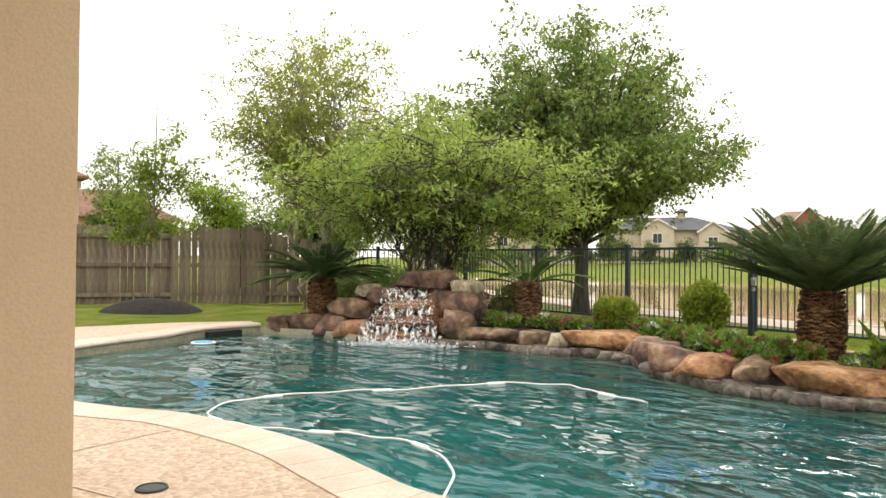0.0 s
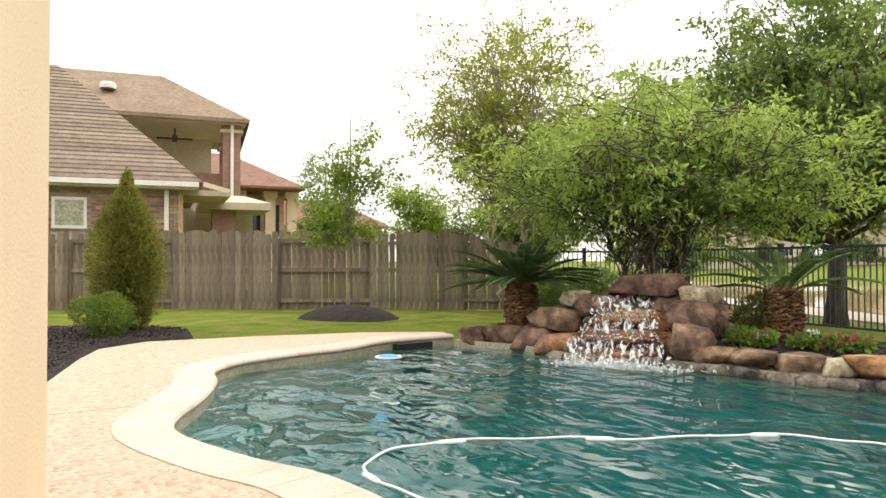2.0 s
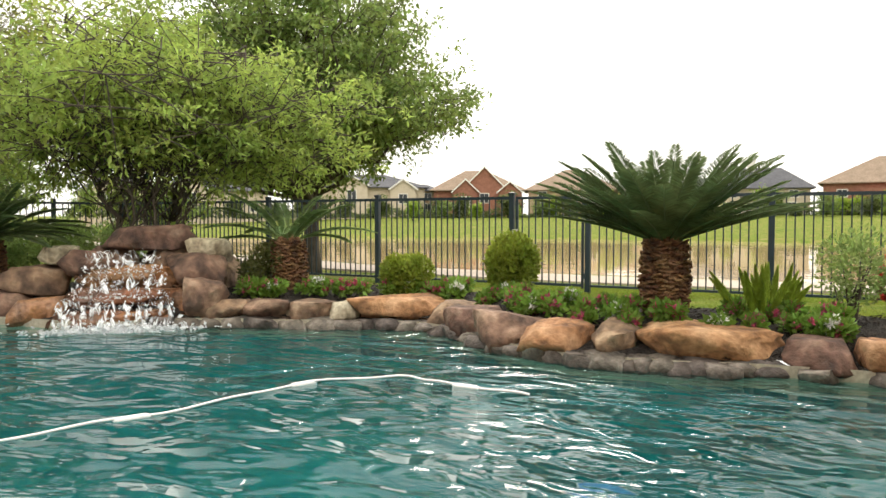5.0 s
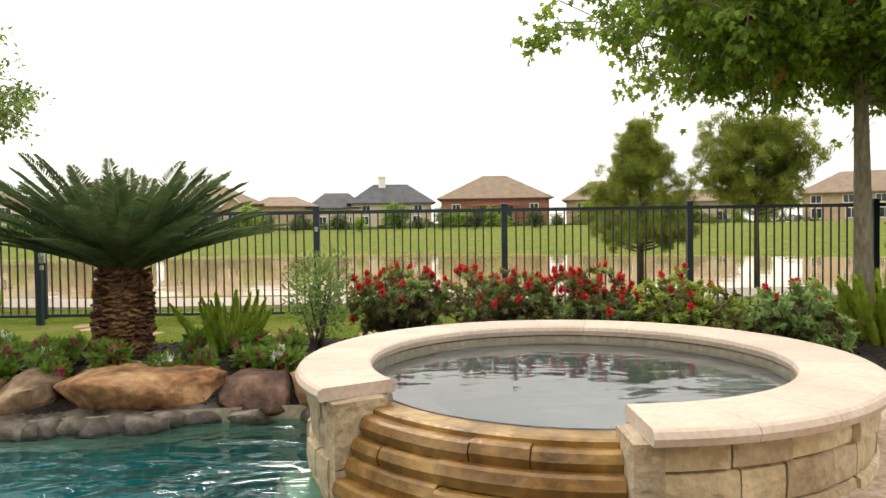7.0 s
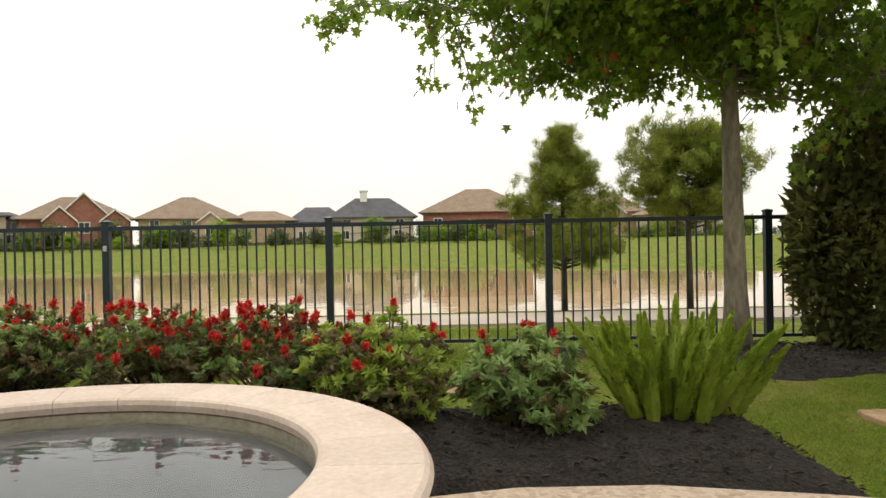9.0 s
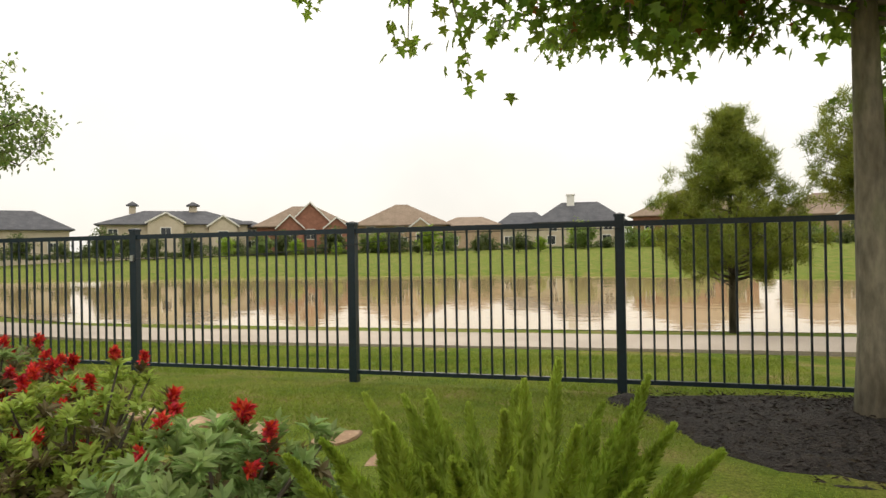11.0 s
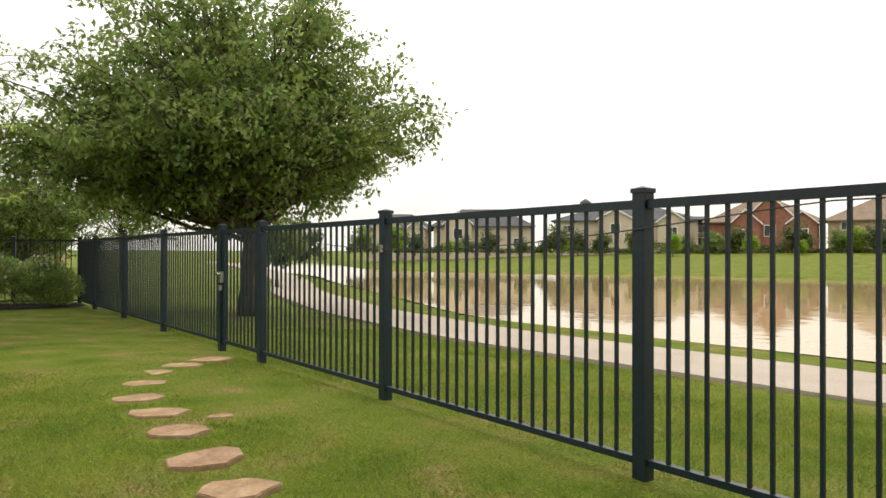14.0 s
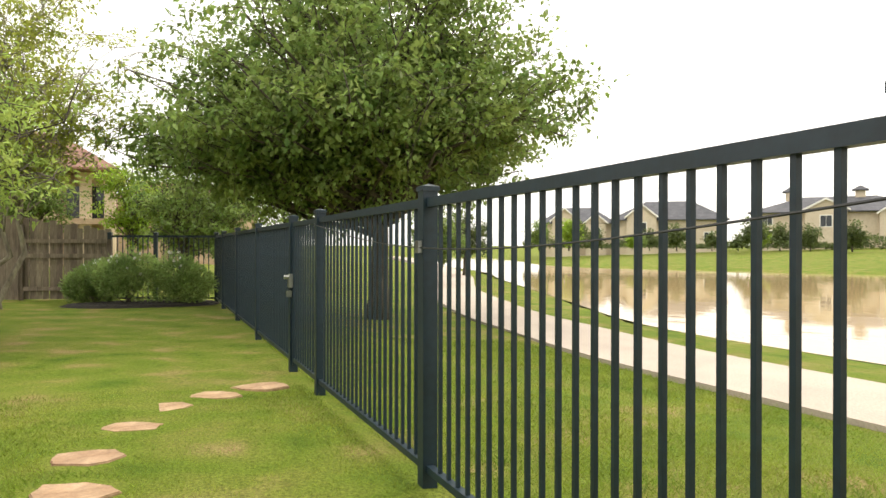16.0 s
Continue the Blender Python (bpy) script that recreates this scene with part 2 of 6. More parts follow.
def agg_material():
    m = mat("exposed_aggregate", [(0.4, 0.305, 0.23), (0.46, 0.365, 0.285)], scale=1.1, rough=0.85, bump=0.0, fine=0.08)
    n, l = m.node_tree.nodes, m.node_tree.links
    p = n["Principled BSDF"]
    tc = n["Texture Coordinate"]
    v = n.new("ShaderNodeTexVoronoi")
    v.inputs["Scale"].default_value = 42
    l.new(tc.outputs["Object"], v.inputs["Vector"])
    r = n.new("ShaderNodeValToRGB")
    el = r.color_ramp.elements
    el.new(0.4), el.new(0.7)
    for e, c in zip(el, ((0.27, 0.17, 0.11), (0.46, 0.345, 0.25), (0.6, 0.5, 0.4), (0.38, 0.25, 0.165))):
        e.color = (*c, 1)
    l.new(v.outputs["Color"], r.inputs[0])
    mx = n.new("ShaderNodeMixRGB")
    mx.inputs[0].default_value = 0.6
    l.new(p.inputs["Base Color"].links[0].from_socket, mx.inputs[1])
    l.new(r.outputs[0], mx.inputs[2])
    l.new(mx.outputs[0], p.inputs["Base Color"])
    bp = n.new("ShaderNodeBump")
    bp.invert = True
    bp.inputs["Strength"].default_value, bp.inputs["Distance"].default_value = 0.6, 0.01
    l.new(v.outputs["Distance"], bp.inputs["Height"])
    l.new(bp.outputs[0], p.inputs["Normal"])
    return m


AGG = agg_material()


def falling_water(name):
    """White water torn into strands: clear between, foam where the noise runs high."""
    m = mat(name, [(0.72, 0.75, 0.77), (0.88, 0.9, 0.91)], scale=9, rough=0.3, bump=0.6, bscale=40, fine=0.08)
    n, l = m.node_tree.nodes, m.node_tree.links
    mp = n.new("ShaderNodeMapping")
    mp.inputs["Scale"].default_value = (1, 1, 0.16)
    t = n.new("ShaderNodeTexNoise")
    t.inputs["Scale"].default_value, t.inputs["Detail"].default_value = 24, 4
    t.inputs["Distortion"].default_value = 0.7
    r = n.new("ShaderNodeValToRGB")
    r.color_ramp.elements[0].position, r.color_ramp.elements[1].position = 0.52, 0.67
    l.new(n["Texture Coordinate"].outputs["Object"], mp.inputs[0])
    l.new(mp.outputs[0], t.inputs["Vector"])
    l.new(t.outputs["Fac"], r.inputs[0])
    l.new(r.outputs[0], n["Principled BSDF"].inputs["Alpha"])
    return m


FALLWATER = falling_water("falling_water")


def water_material(name, tint, waves, strength, transmission=1.0, rough=0.03):
    m = bpy.data.materials.new(name)
    m.use_nodes = True
    n, l = m.node_tree.nodes, m.node_tree.links
    p = n["Principled BSDF"]
    p.inputs["Base Color"].default_value = (*tint, 1)
    p.inputs["Roughness"].default_value, p.inputs["IOR"].default_value = rough, 1.33
    p.inputs["Transmission Weight"].default_value = transmission
    tc = n.new("ShaderNodeTexCoord")
    mp = n.new("ShaderNodeMapping")
    mp.inputs["Scale"].default_value = (1.0, 0.55, 1.0)
    mp.inputs["Rotation"].default_value = (0, 0, 0.6)
    l.new(tc.outputs["Object"], mp.inputs[0])
    prev = None
    for sc, st in waves:
        t = n.new("ShaderNodeTexNoise")
        t.inputs["Scale"].default_value, t.inputs["Detail"].default_value = sc, 2
        t.inputs["Distortion"].default_value = 0.6
        l.new(mp.outputs[0], t.inputs["Vector"])
        b = n.new("ShaderNodeBump")
        b.inputs["Strength"].default_value, b.inputs["Distance"].default_value = strength, st
        l.new(t.outputs["Fac"], b.inputs["Height"])
        if prev:
            l.new(prev.outputs[0], b.inputs["Normal"])
        prev = b
    l.new(prev.outputs[0], p.inputs["Normal"])
    return m


POOLWATER = water_material("pool_water", (0.2, 0.68, 0.69), ((1.6, 0.13), (3.8, 0.1), (10.0, 0.012)), 1.0, rough=0.0)
SPAWATER = water_material("spa_water", (0.86, 0.92, 0.93), ((4, 0.012), (12, 0.004)), 0.4, rough=0.0)
LAKEWATER = water_material("lake_water", (0.5, 0.36, 0.19), ((0.5, 0.03), (2.5, 0.01)), 0.2, transmission=0.0, rough=0.04)


# ---- building helpers ----
class Geo:
    def __init__(self):
        self.v, self.f = [], []

    def add(self, verts, faces):
        o = len(self.v)
        self.v += [tuple(p) for p in verts]
        self.f += [tuple(i + o for i in f) for f in faces]
        return self

    def box(self, x0, y0, z0, x1, y1, z1, m=None):
        vs = [Vector((x, y, z)) for z in (z0, z1) for y in (y0, y1) for x in (x0, x1)]
        if m is not None:
            vs = [m @ q for q in vs]
        return self.add(vs, [(0, 2, 3, 1), (4, 5, 7, 6), (0, 1, 5, 4), (2, 6, 7, 3), (0, 4, 6, 2), (1, 3, 7, 5)])

    def tube(self, pts, radii, sides=7, cap=True):
        pts = [Vector(q) for q in pts]
        vs, fs, up = [], [], Vector((0.31, 0.17, 0.93))
        for i, q in enumerate(pts):
            d = (pts[min(i + 1, len(pts) - 1)] - pts[max(i - 1, 0)]).normalized()
            a = d.cross(up)
            if a.length < 1e-4:
                a = d.cross(Vector((1, 0, 0)))
            a.normalize()
            b = d.cross(a)
            for k in range(sides):
                w = 2 * math.pi * k / sides
                vs.append(q + (a * math.cos(w) + b * math.sin(w)) * float(radii[i]))
        for i in range(len(pts) - 1):
            for k in range(sides):
                k2 = (k + 1) % sides
                fs.append((i * sides + k, i * sides + k2, (i + 1) * sides + k2, (i + 1) * sides + k))
        if cap:
            fs.append(tuple(range(sides - 1, -1, -1)))
            fs.append(tuple((len(pts) - 1) * sides + k for k in range(sides)))
        return self.add(vs, fs)

    def lathe(self, profile, sides=24):
        vs, fs = [], []
        for r, z in profile:
            vs += [(r * math.cos(2 * math.pi * k / sides), r * math.sin(2 * math.pi * k / sides), z) for k in range(sides)]
        for i in range(len(profile) - 1):
            for k in range(sides):
                k2 = (k + 1) % sides
                fs.append((i * sides + k, i * sides + k2, (i + 1) * sides + k2, (i + 1) * sides + k))
        return self.add(vs, fs)

    def mesh(self, name, material, smooth=False):
        me = bpy.data.meshes.new(name)
        me.from_pydata(self.v, [], self.f)
        me.materials.append(material)
        if smooth:
            me.polygons.foreach_set("use_smooth", [True] * len(me.polygons))
        me.update()
        return me


def part(name, geo, material, parent=None, label="", smooth=False):
    me = geo if isinstance(geo, bpy.types.Mesh) else geo.mesh(name, material, smooth)
    ob = new(name, me)
    if parent is not None:
        ob.parent = parent
    if label:
        ob["label"] = label
    return ob


def thing(name, at, label, category, group="", kind="", turn=0.0):
    ob = new(name)
    ob.empty_display_size = 0.2
    ob.matrix_basis = pose(*at, 0, 0, turn)
    return tagged(ob, label, category, group, kind)


def structure(name, geo, material, label, category, smooth=False, kind="structure"):
    return tagged(part(name, geo, material, None, "", smooth), label, category, "", kind)


def leaves_mesh(name, material, pos, along, normal, length, width, template="leaf"):
    """One mesh of many leaves. pos, along, normal: n x 3; length, width: n."""
    pos, along, normal = (np.asarray(q, float) for q in (pos, along, normal))
    n = len(pos)
    length, width = np.broadcast_to(length, n)[:, None], np.broadcast_to(width, n)[:, None]
    along = along / (np.linalg.norm(along, axis=1, keepdims=True) + 1e-9)
    side = np.cross(along, normal)
    side /= np.linalg.norm(side, axis=1, keepdims=True) + 1e-9
    up = np.cross(side, along)
    if template == "leaf":
        pat = ((0, 0, 0), (0.45, 0.5, 0.12), (1, 0, -0.06), (0.45, -0.5, 0.12))
        tris = ((0, 2, 1), (0, 3, 2))
    elif template == "blade":
        pat = ((0, 0.5, 0), (0, -0.5, 0), (1, 0, 0.0))
        tris = ((0, 1, 2),)
    elif template == "maple":
        pat = ((0, 0, 0), (0.05, 0.42, 0.02), (0.3, 0.24, 0.05), (0.5, 0.6, -0.03), (0.58, 0.2, 0.05), (1, 0, -0.06), (0.58, -0.2, 0.05), (0.5, -0.6, -0.03), (0.3, -0.24, 0.05), (0.05, -0.42, 0.02))
        tris = ((0, 1, 2), (0, 2, 4), (2, 3, 4), (0, 4, 5), (0, 5, 6), (0, 6, 8), (6, 7, 8), (0, 8, 9))
    k = len(pat)
    v = np.empty((n, k, 3))
    for i, (a, s, u) in enumerate(pat):
        v[:, i] = pos + along * (a * length) + side * (s * width) + up * (u * length)
    f = (np.arange(n)[:, None, None] * k + np.array(tris)[None]).reshape(-1, 3)
    me = bpy.data.meshes.new(name)
    me.vertices.add(n * k)
    me.vertices.foreach_set("co", v.reshape(-1))
    me.loops.add(f.size)
    me.loops.foreach_set("vertex_index", f.reshape(-1).astype(np.int32))
    me.polygons.add(len(f))
    me.polygons.foreach_set("loop_start", np.arange(0, f.size, 3, dtype=np.int32))
    me.materials.append(material)
    me.update(calc_edges=True)
    return me


def dirs(rng, n, flat=1.0):
    d = rng.normal(size=(n, 3)) * (1, 1, flat)
    return d / (np.linalg.norm(d, axis=1, keepdims=True) + 1e-9)


def inside(pt, poly):
    x, y = pt[0], pt[1]
    c = False
    for i in range(len(poly)):
        (x0, y0), (x1, y1) = poly[i - 1], poly[i]
        if (y0 > y) != (y1 > y) and x < (x1 - x0) * (y - y0) / (y1 - y0) + x0:
            c = not c
    return c


def smooth_line(pts, steps=6, closed=False):
    out, n = [], len(pts)
    p = [Vector((*q, 0.0)[:3]) for q in pts]
    rng_ = range(n if closed else n - 1)
    for i in rng_:
        a, b, c, d = (p[(i + k) % n] if closed else p[min(max(i + k, 0), n - 1)] for k in (-1, 0, 1, 2))
        for s in range(steps):
            t = s / steps
            q = 0.5 * (2 * b + (c - a) * t + (2 * a - 5 * b + 4 * c - d) * t * t + (3 * b - a - 3 * c + d) * t ** 3)
            out.append(tuple(q))
    if not closed:
        out.append(tuple(p[-1]))
    return out


def poly_mesh(name, outline, z, material, holes=(), depth=0.0, zfun=None, bevel=0.0):
    bm = bmesh.new()
    edges = []
    for loop in (outline, *holes):
        vs = [bm.verts.new((q[0], q[1], zfun(q[0], q[1]) if zfun else z)) for q in loop]
        edges += [bm.edges.new((vs[i - 1], vs[i])) for i in range(len(vs))]
    bmesh.ops.triangle_fill(bm, use_beauty=True, use_dissolve=False, edges=edges)
    bmesh.ops.recalc_face_normals(bm, faces=bm.faces)
    if sum(f.normal.z for f in bm.faces) < 0:
        bmesh.ops.reverse_faces(bm, faces=bm.faces)
    if depth:
        r = bmesh.ops.extrude_face_region(bm, geom=bm.faces[:])
        new_v = [e for e in r["geom"] if isinstance(e, bmesh.types.BMVert)]
        bmesh.ops.translate(bm, verts=new_v, vec=(0, 0, -depth))
        bmesh.ops.recalc_face_normals(bm, faces=bm.faces)
    me = bpy.data.meshes.new(name)
    bm.to_mesh(me)
    bm.free()
    me.materials.append(material)
    return me


# ---- plan ----
DECK_Z, WATER_Z, LAKE_Z = 0.22, 0.08, -0.4
SPA = Vector((5.47, 1.37, 0))
POOL_DECK = smooth_line([(4.5, 11.15), (3.6, 10.97), (2.9, 10.4), (2.3, 10.1), (1.7, 9.7), (1.4, 9.2), (1.37, 8.6), (1.25, 7.95), (1.07, 7.35), (1.02, 7.0), (1.1, 6.65), (1.38, 6.1), (1.65, 5.7), (1.85, 5.1), (1.95, 4.55), (1.95, 4.0), (1.97, 3.6), (2.2, 3.0), (2.8, 2.3), (3.45, 1.6), (4.1, 1.05)], 4)
POOL_ROCK = smooth_line([(6.1, 2.5), (5.99, 3.45), (5.88, 3.85), (5.82, 4.2), (5.77, 4.6), (5.92, 5.1), (6.22, 5.6), (6.6, 6.25), (6.47, 6.85), (6.17, 7.5), (5.9, 8.25), (5.6, 8.6), (5.25, 8.9), (5.12, 9.6), (5.0, 10.3), (4.6, 10.95)], 3)
POOL = [q[:2] for q in POOL_DECK] + [(SPA.x + 1.16 * math.cos(radians(a)), SPA.y + 1.16 * math.sin(radians(a))) for a in (190, 165, 140, 115, 90, 68)] + [q[:2] for q in POOL_ROCK]
LAKE = [q[:2] for q in smooth_line([(19.9, -45), (19.75, -20), (19.7, -5), (19.45, 2), (19.2, 8), (19.4, 12.5), (21.3, 18.3), (26, 32), (30.5, 45), (36, 76), (46, 112), (60, 112), (50, 76), (42, 54), (46, 38), (50, 26), (51, 12), (48.5, 3), (42, -9), (34, -22), (27, -45)], 4, True)]
WOOD_A, WOOD_DIR = Vector((9.15, 17.0, 0)), Vector((-0.9326, 0.361, 0))


def ground_z(x, y):
    near = np.interp(x, [-40, 4, 9, 11.2, 13, 15, 17.4, 19.1, 21, 26], [0.1, 0.1, 0.05, 0.0, -0.1, -0.25, -0.25, -0.36, -0.7, -1.3])
    return near


def seg_dist(px, py, poly):
    best = np.full(px.shape, 1e9)
    for i in range(len(poly)):
        (x0, y0), (x1, y1) = poly[i - 1], poly[i]
        dx, dy = x1 - x0, y1 - y0
        t = np.clip(((px - x0) * dx + (py - y0) * dy) / (dx * dx + dy * dy + 1e-9), 0, 1)
        best = np.minimum(best, np.hypot(px - x0 - t * dx, py - y0 - t * dy))
    return best


def inside_np(px, py, poly):
    c = np.zeros(px.shape, bool)
    for i in range(len(poly)):
        (x0, y0), (x1, y1) = poly[i - 1], poly[i]
        if y0 != y1:
            c ^= ((y0 > py) != (y1 > py)) & (px < (x1 - x0) * (py - y0) / (y1 - y0) + x0)
    return c


DECK_OUT = [(4.55, 11.58), (3.5, 11.92), (2.05, 11.95), (0.8, 11.8), (0.33, 11.2), (0.22, 10.4), (0.1, 8.5), (-0.3, 7), (-1.5, 6.2), (-7, 6), (-7, -6.5), (4.3, -6.5), (5.2, -4), (5.75, -2.4), (6.05, -1.5), (6.2, -0.85), (6.2, -0.3), (6.05, 0.32), (5.47, 0.22)]
BED_EAST = [q[:2] for q in smooth_line([(4.75, 11.5), (5.6, 11.9), (6.8, 11.5), (7.8, 10.4), (8.3, 8.9), (8.25, 7.4), (8.15, 6.2), (7.9, 5.0), (7.8, 3.8), (7.95, 2.6), (7.9, 1.4), (7.7, 0.4), (7.55, -0.5), (7.65, -1.25), (7.4, -1.7), (6.9, -1.85), (6.4, -1.85), (6.0, -1.75)], 3)]
BED = [q[:2] for q in POOL_ROCK] + BED_EAST + [(6.05, -1.5), (6.2, -0.85), (6.2, -0.3), (6.2, 0.2)] + [(SPA.x + 1.18 * math.cos(radians(a)), SPA.y + 1.18 * math.sin(radians(a))) for a in (-50, -20, 10, 40, 62)]
TREE_RING = smooth_line([(11.15, -1.2), (10.4, -1.48), (9.6, -1.75), (9.0, -2.15), (8.85, -2.7), (9.1, -3.5), (9.4, -5), (9.5, -8.5), (11.15, -8.5), (11.15, -4)], 4, True)
SIDE_BED = smooth_line([(0.3, 11.9), (0.85, 12.3), (1.3, 13.1), (1.1, 14.2), (-0.3, 15), (-2.5, 14.8), (-3.2, 12), (-2.2, 8.8), (-0.5, 7.1), (0.0, 8.5), (0.14, 10.4)], 4, True)


def build_ground():
    xs = np.r_[np.linspace(-700, -40, 8), np.arange(-36, -12, 4), np.arange(-12, 26, 0.4), np.arange(26, 70, 2.0), np.arange(72, 130, 6), np.linspace(140, 900, 9)]
    ys = np.r_[np.linspace(-700, -60, 8), np.arange(-54, -14, 3), np.arange(-14, 24, 0.4), np.arange(24, 120, 2.5), np.linspace(130, 900, 9)]
    X, Y = np.meshgrid(xs, ys, indexing="ij")
    d = seg_dist(X, Y, LAKE)
    inl = inside_np(X, Y, LAKE)
    east = (X > 19) & ~inl
    Z = ground_z(X, Y)
    bank = LAKE_Z - 0.02 + np.interp(d, [0, 1, 4, 45, 120], [0, 0.12, 0.25, 1.9, 2.1])
    nearside = (X < 40) & (Y > 12) & (X - 19.2 < (Y - 12) * 0.42 + 0.5)
    Z = np.where(east, bank, Z)
    Z = np.where(east & nearside, np.interp(d, [0, 2, 5, 60], [-0.4, -0.3, -0.22, 0.3]), Z)
    Z = np.where(inl, LAKE_Z - np.minimum(0.06 + 0.35 * d, 1.2), Z)
    Z = Z + 0.015 * np.sin(X * 1.7 + Y * 0.6) * (np.abs(X) < 16)
    dk = inside_np(X, Y, DECK_OUT) | inside_np(X, Y, POOL)
    cut = dk & (seg_dist(X, Y, DECK_OUT) > 0.05)
    n, m = X.shape
    verts = np.stack([X, Y, Z], -1).reshape(-1, 3)
    faces = []
    pool_in = inside_np(X, Y, POOL)
    spa_in = (np.hypot(X - SPA.x, Y - SPA.y) < 1.15) | ((seg_dist(X, Y, [q[:2] for q in POOL_ROCK]) < 0.5) & (X > 4.4) & (inside_np(X, Y, BED) | ((Y > 2.6) & (Y < 8.4))))
    for i in range(n - 1):
        for j in range(m - 1):
            q = ((i, j), (i + 1, j), (i + 1, j + 1), (i, j + 1))
            if all(cut[a] for a in q) or any(pool_in[a] for a in q) or any(spa_in[a] for a in q):
                continue
            faces.append(tuple(a * m + b for a, b in q))
    g = Geo()
    g.v, g.f = [tuple(v) for v in verts], faces
    return structure("ground", g, LAWN, "green lawn and grassy banks around the pool and lake", "lawn", smooth=True)


ground = build_ground()
lake_me = poly_mesh("lake_water", LAKE, LAKE_Z, LAKEWATER)
tagged(part("lake_water", lake_me, LAKEWATER), "muddy brown lake with calm reflecting surface", "lake", "", "structure")

# footpath beyond the fence
PATH_NEAR = smooth_line([(15.7, -45), (15.7, -36), (15.7, -27), (15.7, -19), (15.7, -12), (15.68, -7), (15.62, -3.5), (15.45, 0), (15.25, 5), (15.2, 8), (15.5, 10.8), (16.1, 14.6), (18.2, 22), (22.5, 32), (27, 45), (31.5, 60), (36.5, 78), (42, 100)], 6)


def ribbon(line, width, z0, thick, zf):
    g = Geo()
    vs, fs = [], []
    for i, q in enumerate(line):
        a, b = Vector(line[max(i - 1, 0)][:2]), Vector(line[min(i + 1, len(line) - 1)][:2])
        t = (b - a).normalized()
        nrm = Vector((t.y, -t.x))
        p0 = Vector(q[:2])
        p1 = p0 + nrm * width
        z = zf(p0.x, p0.y) + z0
        vs += [(p0.x, p0.y, z - thick), (p0.x, p0.y, z), (p1.x, p1.y, z), (p1.x, p1.y, z - thick)]
        if i:
            o = i * 4
            fs += [(o - 4 + k, o - 4 + (k + 1) % 4, o + (k + 1) % 4, o + k) for k in range(4)]
    return g.add(vs, fs)


structure("footpath", ribbon(PATH_NEAR, 1.7, 0.05, 0.25, lambda x, y: -0.25 if y < 16 else -0.22), CONCRETE, "pale concrete footpath along the lake shore", "footpath")

# pool basin and water


def build_basin():
    g = Geo()
    n = len(POOL)
    top = [(x, y, DECK_Z - 0.06) for x, y in POOL]
    low = [(x, y, -0.35) for x, y in POOL]
    g.add(top + low, [((i + 1) % n, i, n + i, n + (i + 1) % n) for i in range(n)])
    return g


structure("pool_wall", build_basin(), WATERLINE, "pale tiled pool wall at the waterline", "pool wall")
cx, cy = 3.6, 6.2


def build_pool_floor():
    g = Geo()
    n = len(POOL)
    rings = []
    for s, z in ((1.0, -0.3), (0.93, -0.42), (0.8, -0.95), (0.4, -1.5)):
        rings.append([(cx + (x - cx) * s, cy + (y - cy) * s, z) for x, y in POOL])
    vs = [q for r in rings for q in r]
    fs = [(k * n + (i + 1) % n, k * n + i, (k + 1) * n + i, (k + 1) * n + (i + 1) % n) for k in range(3) for i in range(n)]
    c = len(vs)
    vs.append((cx, cy, -1.6))
    fs += [(3 * n + (i + 1) % n, 3 * n + i, c) for i in range(n)]
    return g.add(vs, fs)


structure("pool_floor", build_pool_floor(), PLASTER, "teal plaster pool floor under the water", "pool floor", smooth=True)
pw = tagged(part("pool_water", poly_mesh("pool_water", POOL, WATER_Z, POOLWATER), POOLWATER), "rippled teal pool water reflecting a white sky", "water", "", "structure")
pw.visible_shadow = False


def offset_line(line, w):
    out = []
    for i, q in enumerate(line):
        a, b = Vector(line[max(i - 1, 0)][:2]), Vector(line[min(i + 1, len(line) - 1)][:2])
        t = (b - a).normalized()
        out.append((q[0] + t.y * w, q[1] - t.x * w))
    return out


INNER = offset_line(POOL_DECK, 0.3)
if inside(INNER[30], POOL):
    INNER = offset_line(POOL_DECK, -0.3)
    COPE_SIGN = -1
else:
    COPE_SIGN = 1
deck_me = poly_mesh("pool_deck", INNER + [(4.36, 1.05), (4.75, 0.48)] + DECK_OUT[::-1], DECK_Z - 0.004, AGG, depth=0.2)
deck = tagged(part("pool_deck", deck_me, AGG), "tan exposed-aggregate pool deck with pale saw-cut joints", "deck", "", "structure")
g = Geo()
for (x0, y0), (x1, y1) in (((-6.9, 2.6), (1.6, 5.35)), ((0.2, 5.9), (1.5, 3.0)), ((-0.5, 7.4), (1.0, 7.7)), ((4.4, 0.3), (4.4, -6)), ((-6.9, -1.6), (5.6, -2.4))):
    a, b = Vector((x0, y0, 0)), Vector((x1, y1, 0))
    s = (b - a).normalized().cross(Vector((0, 0, 1))) * 0.006
    g.add([(*(q + k)[:2], DECK_Z - 0.0005) for q, k in ((a, s), (b, s), (b, -s), (a, -s))], [(0, 1, 2, 3)])
part("control_joint", g, COPING, deck)


